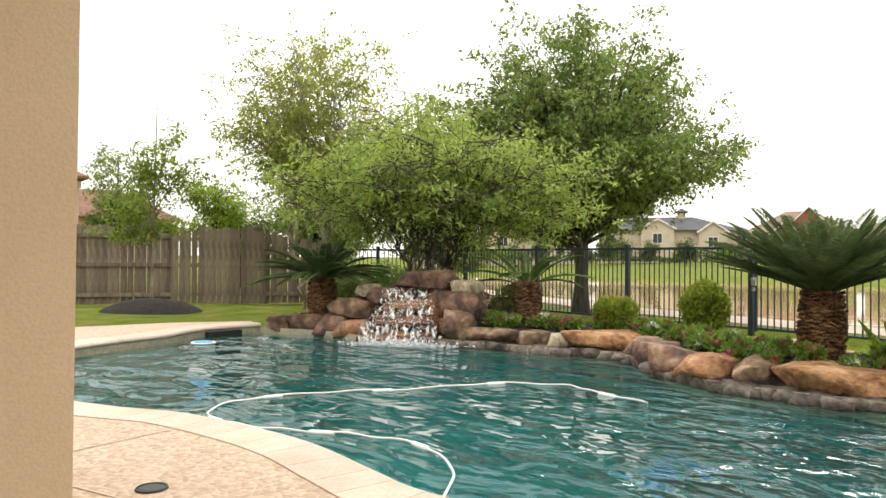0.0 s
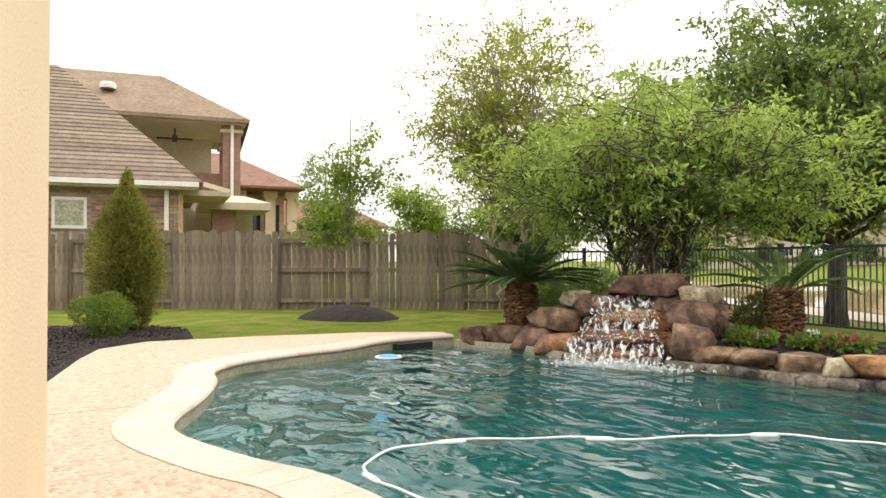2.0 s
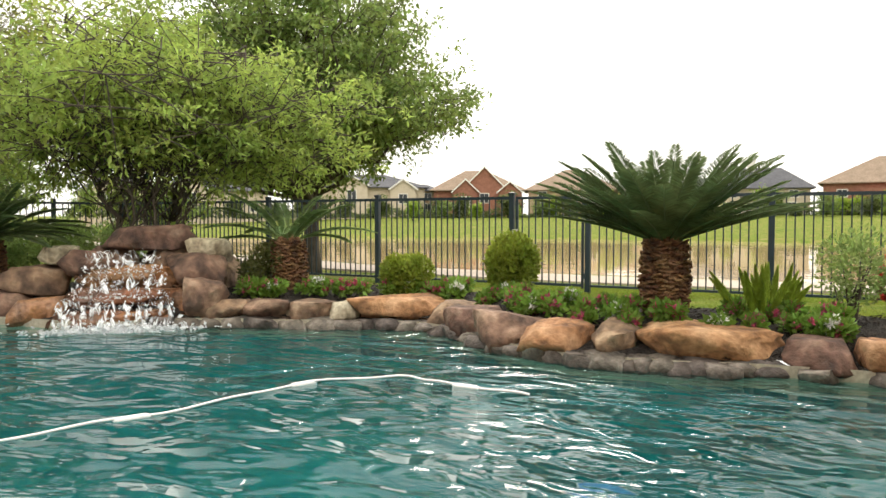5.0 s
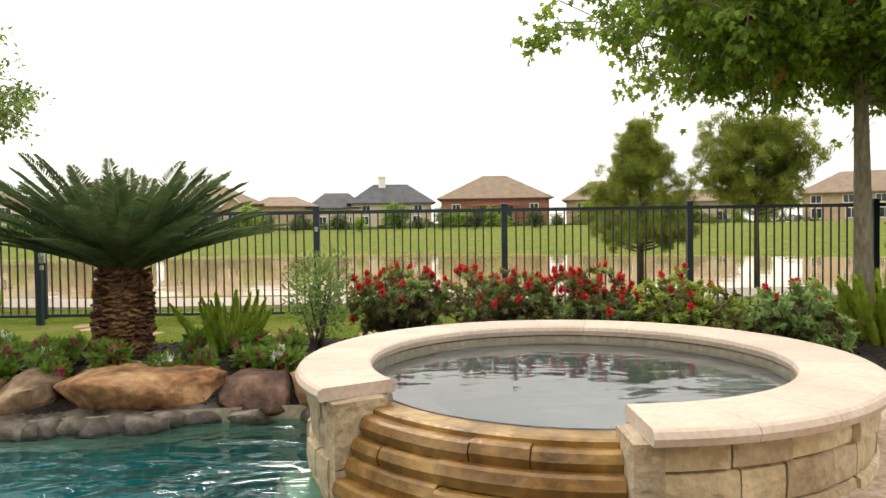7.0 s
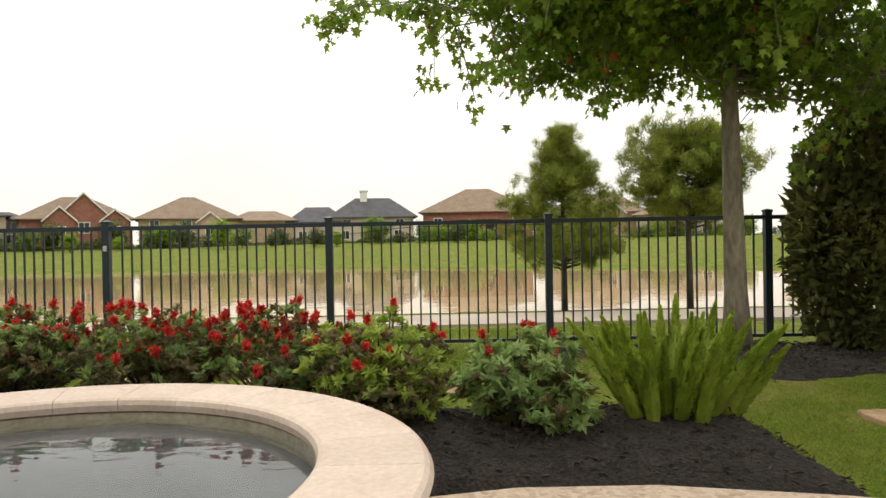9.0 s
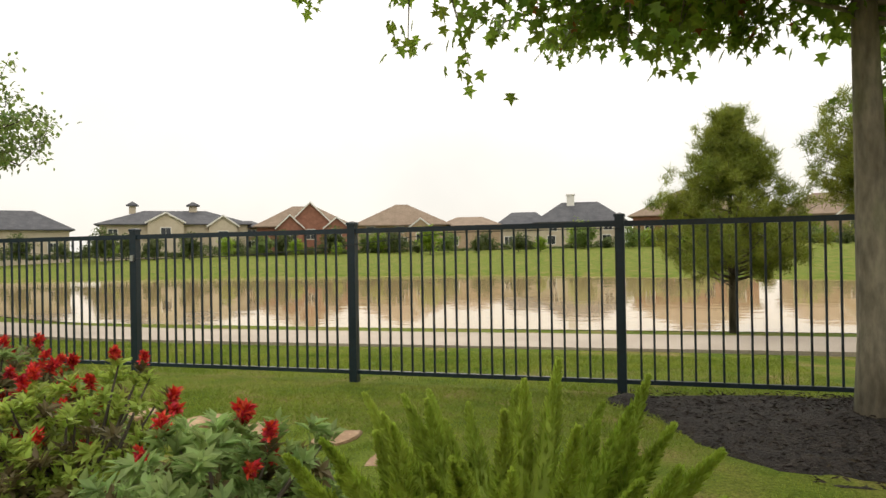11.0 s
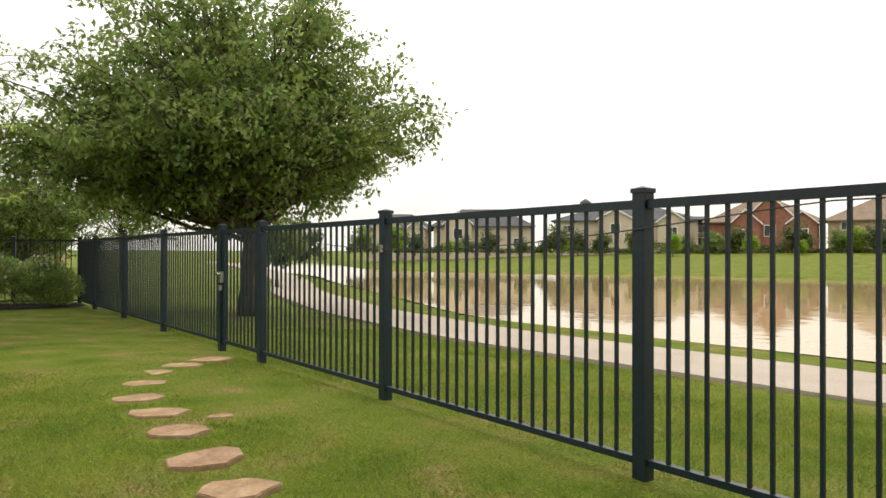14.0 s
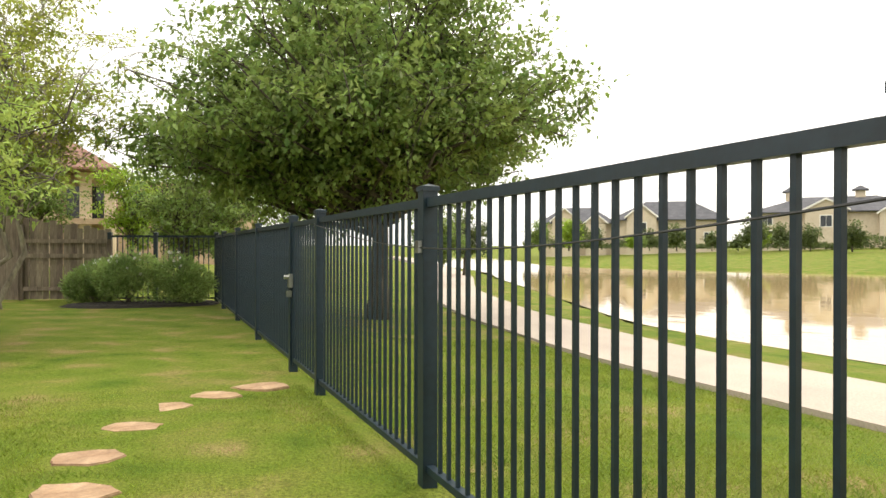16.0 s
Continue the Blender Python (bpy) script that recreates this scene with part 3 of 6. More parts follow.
def band(line, w0, w1, z0, z1, i0, i1, gap=0.0):
    """A stone of a band along a line, from point i0 to i1, with a rounded nose."""
    g = Geo()
    prof = [(w0 + 0.0, z0), (w0 - 0.02, z0 + 0.015), (w0 - 0.025, (z0 + z1) / 2), (w0 - 0.015, z1 - 0.012), (w0 + 0.02, z1), (w1, z1), (w1, z0)]
    k = len(prof)
    vs, fs = [], []
    m = i1 - i0
    for j in range(m + 1):
        i = i0 + j
        q = Vector(line[i][:2])
        a, b = Vector(line[max(i - 1, 0)][:2]), Vector(line[min(i + 1, len(line) - 1)][:2])
        t = (b - a).normalized()
        nr = Vector((t.y, -t.x)) * COPE_SIGN
        sh = t * (gap if j == 0 else -gap if j == m else 0)
        vs += [(*(q + nr * w + sh), z) for w, z in prof]
        if j:
            o = j * k
            fs += [(o - k + r, o - k + (r + 1) % k, o + (r + 1) % k, o + r) for r in range(k)]
    fs += [tuple(range(k)), tuple(m * k + r for r in range(k - 1, -1, -1))]
    return g.add(vs, fs)


coping = thing("pool_coping", (0, 0, 0), "pale bullnosed stone coping along the pool edge", "coping", "", "structure")
for i in range(0, len(POOL_DECK) - 2, 2):
    part("coping_stone", band(POOL_DECK, 0.0, 0.31, DECK_Z - 0.06, DECK_Z + 0.002, i, i + 2, 0.002), COPING, coping, smooth=False)

sk = thing("pool_skimmer", (3.9, 11.0, WATER_Z), "skimmer mouth in the pool wall, its shaded recess a black block", "skimmer")
# no recess is cut: a solid black block stands for the shade inside
part("mouth", Geo().box(-0.28, -0.06, 0.0, 0.26, 0.03, 0.075, pose(0, 0, 0, 0, 0, 14)), BLACKP, sk)
fl = thing("pool_float", (3.35, 10.25, WATER_Z), "small blue and white plastic float on the water", "pool float")
part("body", Geo().lathe([(0.0, -0.02), (0.1, -0.015), (0.13, 0.01), (0.1, 0.035), (0.0, 0.045)], 14), BLUEP, fl, smooth=True)
part("rim", Geo().lathe([(0.13, 0.0), (0.16, 0.01), (0.15, 0.025), (0.125, 0.02)], 14), HOSE, fl, smooth=True)
dr = thing("deck_drain", (1.07, 4.31, DECK_Z), "round dark deck drain cover in the aggregate", "drain")
part("cover", Geo().lathe([(0.0, 0.004), (0.046, 0.004), (0.055, 0.0)], 20), BLACKP, dr)
part("ring", Geo().lathe([(0.055, -0.002), (0.056, 0.005), (0.064, 0.005), (0.067, -0.002)], 20), BLACKP, dr)

# planting bed and mulch
rb = random.Random(4)


def mulch_sheet(name, outline, zf, label):
    xs, ys = [q[0] for q in outline], [q[1] for q in outline]
    step = 0.12
    gx, gy = np.arange(min(xs) - 0.4, max(xs) + 0.4, step), np.arange(min(ys) - 0.4, max(ys) + 0.4, step)
    X, Y = np.meshgrid(gx, gy, indexing="ij")
    ol = [q[:2] for q in outline]
    dd, ins = seg_dist(X, Y, ol), inside_np(X, Y, ol)
    rr_ = np.random.default_rng(3)
    Z = np.array([[zf(a, b) for a, b in zip(p, q)] for p, q in zip(X, Y)]) + rr_.uniform(-0.014, 0.014, X.shape)
    inpool = inside_np(X, Y, POOL) | (np.hypot(X - SPA.x, Y - SPA.y) < 1.18)
    Z = np.where(ins, Z, np.where(inpool, Z - 9 * dd, Z - 1.6 * dd))
    n_, m_ = X.shape
    keep = ins | ((dd < 0.3) & ~inpool)
    fs = [(i * m_ + j, (i + 1) * m_ + j, (i + 1) * m_ + j + 1, i * m_ + j + 1) for i in range(n_ - 1) for j in range(m_ - 1) if keep[i, j] and keep[i + 1, j] and keep[i, j + 1] and keep[i + 1, j + 1]]
    used = sorted({v for f in fs for v in f})
    ix = {v: k for k, v in enumerate(used)}
    flat = np.stack([X, Y, Z], -1).reshape(-1, 3)
    sheet = Geo()
    sheet.v, sheet.f = [tuple(flat[v]) for v in used], [tuple(ix[v] for v in f) for f in fs]
    ob = structure(name, sheet, MULCH, label, "mulch bed", smooth=True)
    r = np.random.default_rng(len(name) + len(outline))
    n = int(420 * (max(xs) - min(xs)) * (max(ys) - min(ys)))
    px, py = r.uniform(min(xs), max(xs), n), r.uniform(min(ys), max(ys), n)
    ok = inside_np(px, py, [q[:2] for q in outline]) & (seg_dist(px, py, [q[:2] for q in outline]) > 0.03)
    px, py = px[ok], py[ok]
    pz = np.array([zf(a, b) for a, b in zip(px, py)]) + r.uniform(0.0, 0.02, len(px))
    d = dirs(r, len(px), 0.25)
    me2 = leaves_mesh("mulch_chip", CHIP, np.c_[px, py, pz], d, dirs(r, len(px)) + (0, 0, 1.2), r.uniform(0.02, 0.06, len(px)), r.uniform(0.006, 0.018, len(px)))
    c = part("mulch_chips", me2, CHIP, ob)
    tagged(c, kind="stuff")
    return ob


def line_dist(x, y, line):
    best = 9.0
    for (x0, y0), (x1, y1) in zip(line[:-1], line[1:]):
        dx, dy = x1 - x0, y1 - y0
        t = min(1, max(0, ((x - x0) * dx + (y - y0) * dy) / (dx * dx + dy * dy + 1e-9)))
        best = min(best, math.hypot(x - x0 - t * dx, y - y0 - t * dy))
    return best


BED_WEST = [q[:2] for q in POOL_ROCK]
BED_DECK = [(6.0, -1.75), (6.05, -1.5), (6.2, -0.85), (6.2, -0.3), (5.9, 0.3)]


def bed_z(x, y):
    """Raised mulch bed held by the boulders, falling to the lawn."""
    west = min(0.13 + 0.36 * line_dist(x, y, BED_WEST), 0.215 + 0.2 * line_dist(x, y, BED_DECK), 0.33)
    return min(west, 0.05 + 0.62 * line_dist(x, y, BED_EAST))


mulch_sheet("planting_bed", BED, bed_z, "dark shredded mulch bed behind the pool rocks")
mulch_sheet("tree_mulch", TREE_RING, lambda x, y: 0.03 + 0.16 * math.exp(-((x - 10.06) ** 2 + (y + 2.78) ** 2) / 0.8), "dark mulch ring around the maple trunk")
mulch_sheet("side_bed", SIDE_BED, lambda x, y: 0.19, "dark mulch bed beside the pool deck")
g = Geo()
ring = [(0.95, 0.0), (0.8, 0.1), (0.55, 0.2), (0.25, 0.26), (0.0, 0.27)]
g.lathe([(r * 1.05, z + 0.08) for r, z in ring], 26)
structure("mulch_mound", g, MULCH, "low dark mulch mound around the sapling", "mulch mound", smooth=True).location = (4.3, 16.0, 0)

# ---- patio column, and an added roof and house wall behind the walker ----
col = thing("patio_column", (0.25, 4.33, DECK_Z), "square tan stucco patio column on the deck", "column")
part("shaft", Geo().box(-0.4, -0.68, 0.0, 0.4, 0.68, 2.9), STUCCO, col)
# roof slab and wall stay out of view; added to darken the column's south face
structure("unseen_patio_roof", Geo().box(-7, -6.5, 3.12, 0.8, 5.1, 3.4), STUCCO, "unseen tan stucco roof slab added to shade the patio column", "ceiling")
structure("unseen_house_wall", Geo().box(-3.4, -6.5, 0.2, -3.1, 6.0, 3.12), STUCCO, "unseen tan stucco wall added to close off the patio", "wall")


# ---- spa ----
RIM, R_OUT, R_IN = 0.54, 1.31, 1.02
CUT0, CUT1 = 122.0, 180.0


def arc(r, a, z):
    return (r * math.cos(radians(a)), r * math.sin(radians(a)), z)


spa = thing("raised_spa", (SPA.x, SPA.y, 0), "round raised spa clad in split travertine with stepped spillway", "spa")


def ring_sector(r0, r1, z0, z1, a0, a1, steps, nose=0.0):
    g = Geo()
    vs, fs = [], []
    prof = [(r0 - nose * 0.6, (z0 + z1) / 2), (r0, z1 - 0.008), (r0 + 0.015, z1), (r1 - 0.015, z1), (r1, z1 - 0.008), (r1 + nose, (z0 + z1) / 2), (r1, z0), (r0, z0)]
    k = len(prof)
    for j in range(steps + 1):
        a = a0 + (a1 - a0) * j / steps
        vs += [arc(r, a, z) for r, z in prof]
        if j:
            o = j * k
            fs += [(o - k + r, o + r, o + (r + 1) % k, o - k + (r + 1) % k) for r in range(k)]
    fs += [tuple(range(k - 1, -1, -1)), tuple(steps * k + r for r in range(k))]
    return g.add(vs, fs)


spans = np.linspace(CUT1, CUT0 + 360, 21)
for a0, a1 in zip(spans[:-1], spans[1:]):
    part("rim_stone", ring_sector(R_IN - 0.02, R_OUT + 0.03, RIM - 0.055, RIM, a0 + 0.06, a1 - 0.06, 4, 0.012), COPING, spa)
# core wall behind the cladding, inner shell and bowl
part("core", ring_sector(R_IN + 0.03, R_OUT - 0.07, -0.4, RIM - 0.056, CUT1 - 1.5, CUT0 + 361.5, 60), JOINT, spa)
part("sill", ring_sector(R_IN - 0.02, R_IN + 0.11, -0.4, 0.447, CUT0 - 2, CUT1 + 2, 16), WETSTEP, spa, "wet golden spillway sill at water level")
g = Geo()
g.lathe([(R_IN, 0.44), (R_IN - 0.01, 0.2), (0.72, 0.1), (0.7, -0.18), (0.0, -0.2)], 48)
part("bowl", g, mat("spa_plaster", [(0.1, 0.12, 0.13), (0.15, 0.17, 0.175)], scale=2, rough=0.9, bump=0.05, fine=0.1), spa, smooth=True)
part("tile_band", ring_sector(R_IN - 0.008, R_IN + 0.03, 0.3, RIM - 0.057, CUT1, CUT0 + 360, 48), WATERLINE, spa)
g = Geo()
g.add([(0, 0, 0.452)] + [arc(R_IN - 0.008, 360 * k / 64, 0.452) for k in range(64)], [(0, 1 + k, 1 + (k + 1) % 64) for k in range(64)])
sw = part("water_surface", g, SPAWATER, spa, "still grey spa water mirroring trees")
sw.visible_shadow = False
rs = random.Random(9)
z = -0.32
while z < RIM - 0.07:
    h = rs.choice((0.13, 0.16, 0.19))
    h = min(h, RIM - 0.058 - z)
    a = CUT1 + rs.uniform(0, 4)
    while a < CUT0 + 359:
        w = rs.uniform(8, 17)
        a1 = min(a + w, CUT0 + 360)
        if a1 - a > 3:
            part("cladding_stone", ring_sector(R_OUT - 0.075, R_OUT - rs.uniform(0.0, 0.03), z + 0.004, z + h - 0.004, a + 0.25, a1 - 0.25, 3, 0.004), SPASTONE, spa)
        a += w
    z += h
# cheeks beside the steps
for a in (CUT0, CUT1):
    m = pose(0, 0, 0, 0, 0, a)
    g = Geo()
    for k in range(3):
        g.box(R_IN + 0.05, -0.05, -0.3 + 0.26 * k, R_OUT - 0.01, 0.05, -0.045 + 0.26 * k if k < 2 else RIM - 0.058, m)
    part("cheek", g, SPASTONE, spa)
rst = random.Random(17)
for k in range(5):
    zt = 0.425 - 0.08 * k
    r1 = R_IN + 0.15 + 0.045 * k
    cuts_ = [CUT0 + 2.4] + sorted(rst.uniform(CUT0 + 10, CUT1 - 10) for _ in range(2)) + [CUT1 - 2.4]
    for c0, c1 in zip(cuts_[:-1], cuts_[1:]):
        if c1 - c0 > 1:
            part("spill_step", ring_sector(R_IN + 0.06, r1 + rst.uniform(-0.012, 0.014), zt - 0.08, zt + rst.uniform(-0.008, 0.006), c0 + 0.1, c1 - 0.1, 10, 0.014), WETSTEP, spa)
part("step_core", ring_sector(R_IN + 0.06, R_IN + 0.34, -0.4, 0.02, CUT0 + 1, CUT1 - 1, 16), WETSTEP, spa)
part("plinth", ring_sector(R_OUT - 0.1, R_OUT + 0.1, -0.4, 0.03, CUT0 - 22, CUT1 + 22, 28, 0.02), JOINT, spa)


# ---- pool-edge boulders ----
def boulder(at, size, seed, material, label, turn=0.0, flat=0.35, group="pool boulders"):
    r = random.Random(seed)
    bm = bmesh.new()
    bmesh.ops.create_icosphere(bm, subdivisions=3, radius=1)
    off = Vector((r.uniform(-50, 50), r.uniform(-50, 50), r.uniform(-50, 50)))
    cuts = []
    for _ in range(15):
        n = Vector((r.gauss(0, 1), r.gauss(0, 1), r.gauss(0, 0.6))).normalized()
        cuts.append((n, r.uniform(0.62, 0.84)))
    cuts.append((Vector((r.uniform(-0.12, 0.12), r.uniform(-0.12, 0.12), 1)).normalized(), 0.5 + flat * 0.5))
    for v in bm.verts:
        p = v.co.copy()
        p = Vector((math.copysign(abs(p.x) ** 0.6, p.x), math.copysign(abs(p.y) ** 0.6, p.y), math.copysign(abs(p.z) ** 0.6, p.z)))
        for n, d in cuts:
            e = p.dot(n) - d
            if e > 0:
                p -= n * e * 0.97
        p += v.normal * (0.07 * noise.noise(v.co * 1.6 + off) + 0.08 * noise.noise(v.co * 4 + off) + 0.06 * noise.noise(v.co * 9 + off))
        v.co = Vector((p.x * size[0] / 2, p.y * size[1] / 2, p.z * size[2] / 2))
    me = bpy.data.meshes.new("boulder")
    bm.to_mesh(me)
    bm.free()
    me.materials.append(material)
    me.polygons.foreach_set("use_smooth", [True] * len(me.polygons))
    ob = new("boulder", me)
    ob.matrix_basis = pose(*at, r.uniform(-5, 5), r.uniform(-5, 5), turn)
    return tagged(ob, label, "boulder", group)


# along the bed: s runs from the spa to the waterfall
BROWN_L = "weathered brown sandstone boulder edging the pool"
FLAT_L = "long flat orange sandstone slab edging the pool"
PALE_L = "pale lichen-spotted boulder edging the pool"
EDGE = [
    # x, y, long, deep, high, turn, material, label
    (6.28, 2.72, 0.42, 0.45, 0.3, 80, ORANGE, BROWN_L), (6.25, 3.12, 0.42, 0.45, 0.27, 85, BOULDER, BROWN_L),
    (6.22, 3.78, 1.0, 0.62, 0.3, 101, ORANGE, FLAT_L), (6.05, 4.42, 0.34, 0.42, 0.34, 95, BOULDER, BROWN_L),
    (6.03, 4.83, 0.5, 0.5, 0.36, 75, ORANGE, BROWN_L), (6.2, 5.28, 0.52, 0.5, 0.36, 58, BOULDER, BROWN_L),
    (6.5, 5.68, 0.5, 0.5, 0.34, 45, BOULDER, BROWN_L), (6.8, 6.02, 0.5, 0.5, 0.34, 50, BOULDER, BROWN_L),
    (6.86, 6.62, 1.05, 0.62, 0.33, 118, ORANGE, FLAT_L), (6.55, 7.1, 0.34, 0.4, 0.26, 110, PALE, PALE_L),
    (6.45, 7.42, 0.44, 0.45, 0.27, 112, BOULDER, BROWN_L), (6.3, 7.82, 0.52, 0.45, 0.27, 112, BOULDER, BROWN_L),
    (6.12, 8.3, 0.58, 0.5, 0.28, 115, BOULDER, BROWN_L),
]
for i, (x, y, lo, de, hi, tu, ma, la) in enumerate(EDGE):
    boulder((x, y, 0.22 + (0.03 if ma is ORANGE and lo > 0.9 else 0)), (lo * 1.2, de * 1.25, hi * 1.12), 20 + i, ma, la, tu, 0.22)
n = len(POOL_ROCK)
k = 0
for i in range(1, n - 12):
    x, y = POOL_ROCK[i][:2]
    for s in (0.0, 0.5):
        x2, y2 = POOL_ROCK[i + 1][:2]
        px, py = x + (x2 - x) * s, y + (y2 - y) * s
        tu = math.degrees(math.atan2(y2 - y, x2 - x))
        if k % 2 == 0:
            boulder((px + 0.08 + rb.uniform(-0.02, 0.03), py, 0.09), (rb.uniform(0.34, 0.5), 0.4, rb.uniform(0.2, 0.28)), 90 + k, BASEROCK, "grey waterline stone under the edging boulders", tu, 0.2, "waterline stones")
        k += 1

# ---- waterfall ----
WF = [
    # x, y, z, long, deep, high, turn, material
    (4.78, 11.05, 0.2, 0.5, 0.45, 0.3, 30, BOULDER), (5.05, 10.7, 0.24, 0.6, 0.5, 0.3, -40, BOULDER), (5.25, 10.25, 0.24, 0.6, 0.5, 0.34, -60, BOULDER),
    (5.3, 9.75, 0.2, 0.55, 0.5, 0.3, -75, WETROCK), (5.5, 10.15, 0.5, 0.75, 0.5, 0.3, -50, BOULDER), (5.75, 9.7, 0.62, 0.6, 0.5, 0.34, -40, BOULDER),
    (5.45, 9.25, 0.1, 0.75, 0.55, 0.3, -62, WETROCK), (5.75, 8.88, 0.1, 0.75, 0.55, 0.3, -48, WETROCK), (5.68, 9.35, 0.3, 0.75, 0.5, 0.26, -60, WETROCK), (5.95, 9.0, 0.3, 0.75, 0.5, 0.26, -50, WETROCK),
    (5.85, 9.5, 0.5, 0.7, 0.5, 0.28, -58, WETROCK), (6.12, 9.15, 0.5, 0.7, 0.5, 0.28, -50, WETROCK), (6.1, 9.75, 0.64, 0.6, 0.55, 0.36, -50, BOULDER), (6.45, 9.25, 0.66, 0.6, 0.5, 0.34, -40, BOULDER),
    (6.12, 8.62, 0.22, 0.5, 0.5, 0.5, -40, WETROCK), (6.3, 8.72, 0.58, 0.6, 0.5, 0.34, -30, BOULDER), (6.55, 8.8, 0.78, 0.45, 0.4, 0.24, -20, PALE),
    (6.2, 9.4, 0.88, 0.8, 0.6, 0.32, -42, BOULDER), (6.0, 8.35, 0.38, 0.45, 0.42, 0.36, 100, BOULDER), (6.9, 9.2, 0.4, 0.8, 0.7, 0.6, 10, BOULDER), (6.4, 10.1, 0.4, 0.9, 0.7, 0.6, 20, BOULDER), (5.7, 10.1, 0.72, 0.4, 0.35, 0.22, 0, PALE),
]
for i, (x, y, z, lo, de, hi, tu, ma) in enumerate(WF):
    la = {"wet_stone": "wet reddish stone in the waterfall", "lichen_pale_stone": "pale lichen-spotted boulder on the waterfall"}.get(ma.name, "brown boulder stacked in the waterfall")
    boulder((x, y, z), (lo * 1.25, de * 1.2, hi * 1.2), 300 + i, ma, la, tu, 0.4, "waterfall boulders")

FALL = Vector((0.74, 0.67, 0)).normalized()
for i, (d, z, w) in enumerate(((0.2, 0.17, 1.25), (0.44, 0.36, 1.05), (0.66, 0.57, 0.9))):
    boulder((5.38 + FALL.x * d, 8.8 + FALL.y * d, z), (w, 0.5, 0.2), 340 + i, WETROCK, "wet reddish ledge slab in the waterfall", -48, 0.1, "waterfall boulders")
ACROSS = Vector((0.67, -0.74, 0)).normalized()
falls = thing("waterfall_water", (5.35, 8.8, WATER_Z), "white water spilling in thin sheets down the rocks", "waterfall")
rw = random.Random(31)
for (s0, s1, d0, zt, zb) in ((-0.3, 0.34, 0.5, 0.68, 0.5), (-0.36, 0.42, 0.28, 0.46, 0.28), (-0.46, 0.5, 0.05, 0.25, 0.0)):
    # each tier is two torn sheets, one before the other, over a ragged lip
    for layer in range(2):
        g = Geo()
        nu, nv = max(5, int((s1 - s0) / 0.025)), 10
        lip = [rw.uniform(-0.07, 0.03) for _ in range(nu + 1)]
        bulge = [rw.uniform(-0.02, 0.03) for _ in range(nu + 1)]
        foot = [rw.uniform(-0.015, 0.02) for _ in range(nu + 1)]
        vs, fs = [], []
        for i in range(nu + 1):
            for j in range(nv):
                t = j / (nv - 1)
                side_ = s0 + (s1 - s0) * i / nu + (i / nu - 0.5) * 0.08 * t + rw.uniform(-0.004, 0.004)
                out = 0.02 - 0.08 * max(0, 0.2 - t) / 0.2 + 0.17 * t ** 0.65 + bulge[i] + 0.025 * layer
                zz = zt + lip[i] + 0.015 - (zt + lip[i] - zb - foot[i] * (zb > 0)) * max(0, t - 0.12) ** 1.4
                vs.append(tuple(ACROSS * side_ + FALL * (d0 - out) + Vector((0, 0, zz))))
        for i in range(nu):
            for j in range(nv - 1):
                o = i * nv + j
                fs.append((o, o + nv, o + nv + 1, o + 1))
        part("water_sheet", g.add(vs, fs), FALLWATER, falls, smooth=True)
    # drops and froth where the sheet lands
    rn = np.random.default_rng(int(zt * 100))
    m = int((420 if zb == 0 else 170) * (s1 - s0))
    q = np.c_[rn.uniform(s0 - 0.03, s1 + 0.03, m), rn.normal(size=m) * 0.035]
    pp = np.array(ACROSS)[None] * q[:, :1] + np.array(FALL)[None] * (d0 - 0.17 + q[:, 1:]) + np.c_[np.zeros((m, 2)), zb + rn.exponential(0.022, m)]
    part("froth", leaves_mesh("froth", FOAM, pp, dirs(rn, m, 0.8), dirs(rn, m), rn.uniform(0.012, 0.04, m), rn.uniform(0.008, 0.025, m)), FOAM, falls)
r = np.random.default_rng(8)
n = 900
q = r.normal(size=(n, 2)) * (0.3, 0.06)
pp = np.array(ACROSS)[None] * (q[:, :1] + 0.05) + np.array(FALL)[None] * (q[:, 1:] - 0.12) + np.c_[np.zeros((n, 2)), r.exponential(0.02, n)]
part("foam", leaves_mesh("foam", FOAM, pp, dirs(r, n, 0.4), dirs(r, n), r.uniform(0.02, 0.07, n), r.uniform(0.015, 0.05, n)), FOAM, falls)

# ---- pool cleaner hose ----
HL = smooth_line([(4.82, 4.6), (4.85, 5.15), (4.88, 5.5), (4.45, 5.93), (3.7, 6.12), (3.05, 6.4), (2.35, 6.5), (1.97, 6.2), (2.0, 5.78), (2.2, 5.42), (2.5, 5.05), (2.67, 4.62), (2.52, 4.12), (2.2, 3.8)], 8)
hose = thing("cleaner_hose", (0, 0, WATER_Z), "white floating pool cleaner hose with float sleeves", "hose")
part("tube", Geo().tube([(x, y, 0.008 + 0.006 * math.sin(i * 0.9)) for i, (x, y, z) in enumerate(HL)], [0.0075] * len(HL), 8), HOSE, hose, smooth=True)
for i in (6, 24, 35, 45, 60, 76, 88):
    a, b = Vector(HL[i]), Vector(HL[i + 1])
    d = (b - a).normalized()
    part("float_sleeve", Geo().tube([a - d * 0.09, a - d * 0.07, a + d * 0.07, a + d * 0.09], [0.01, 0.02, 0.02, 0.01], 9), HOSE, hose, smooth=True)
cl = thing("pool_cleaner", (4.25, 4.05, -0.95), "submerged pool cleaner seen through the water", "pool cleaner")
part("body", Geo().lathe([(0.0, 0.0), (0.16, 0.0), (0.18, 0.06), (0.12, 0.16), (0.0, 0.19)], 16), BLUEP, cl, smooth=True)
part("skirt", Geo().lathe([(0.2, -0.02), (0.24, 0.0), (0.2, 0.03)], 16), HOSE, cl, smooth=True)

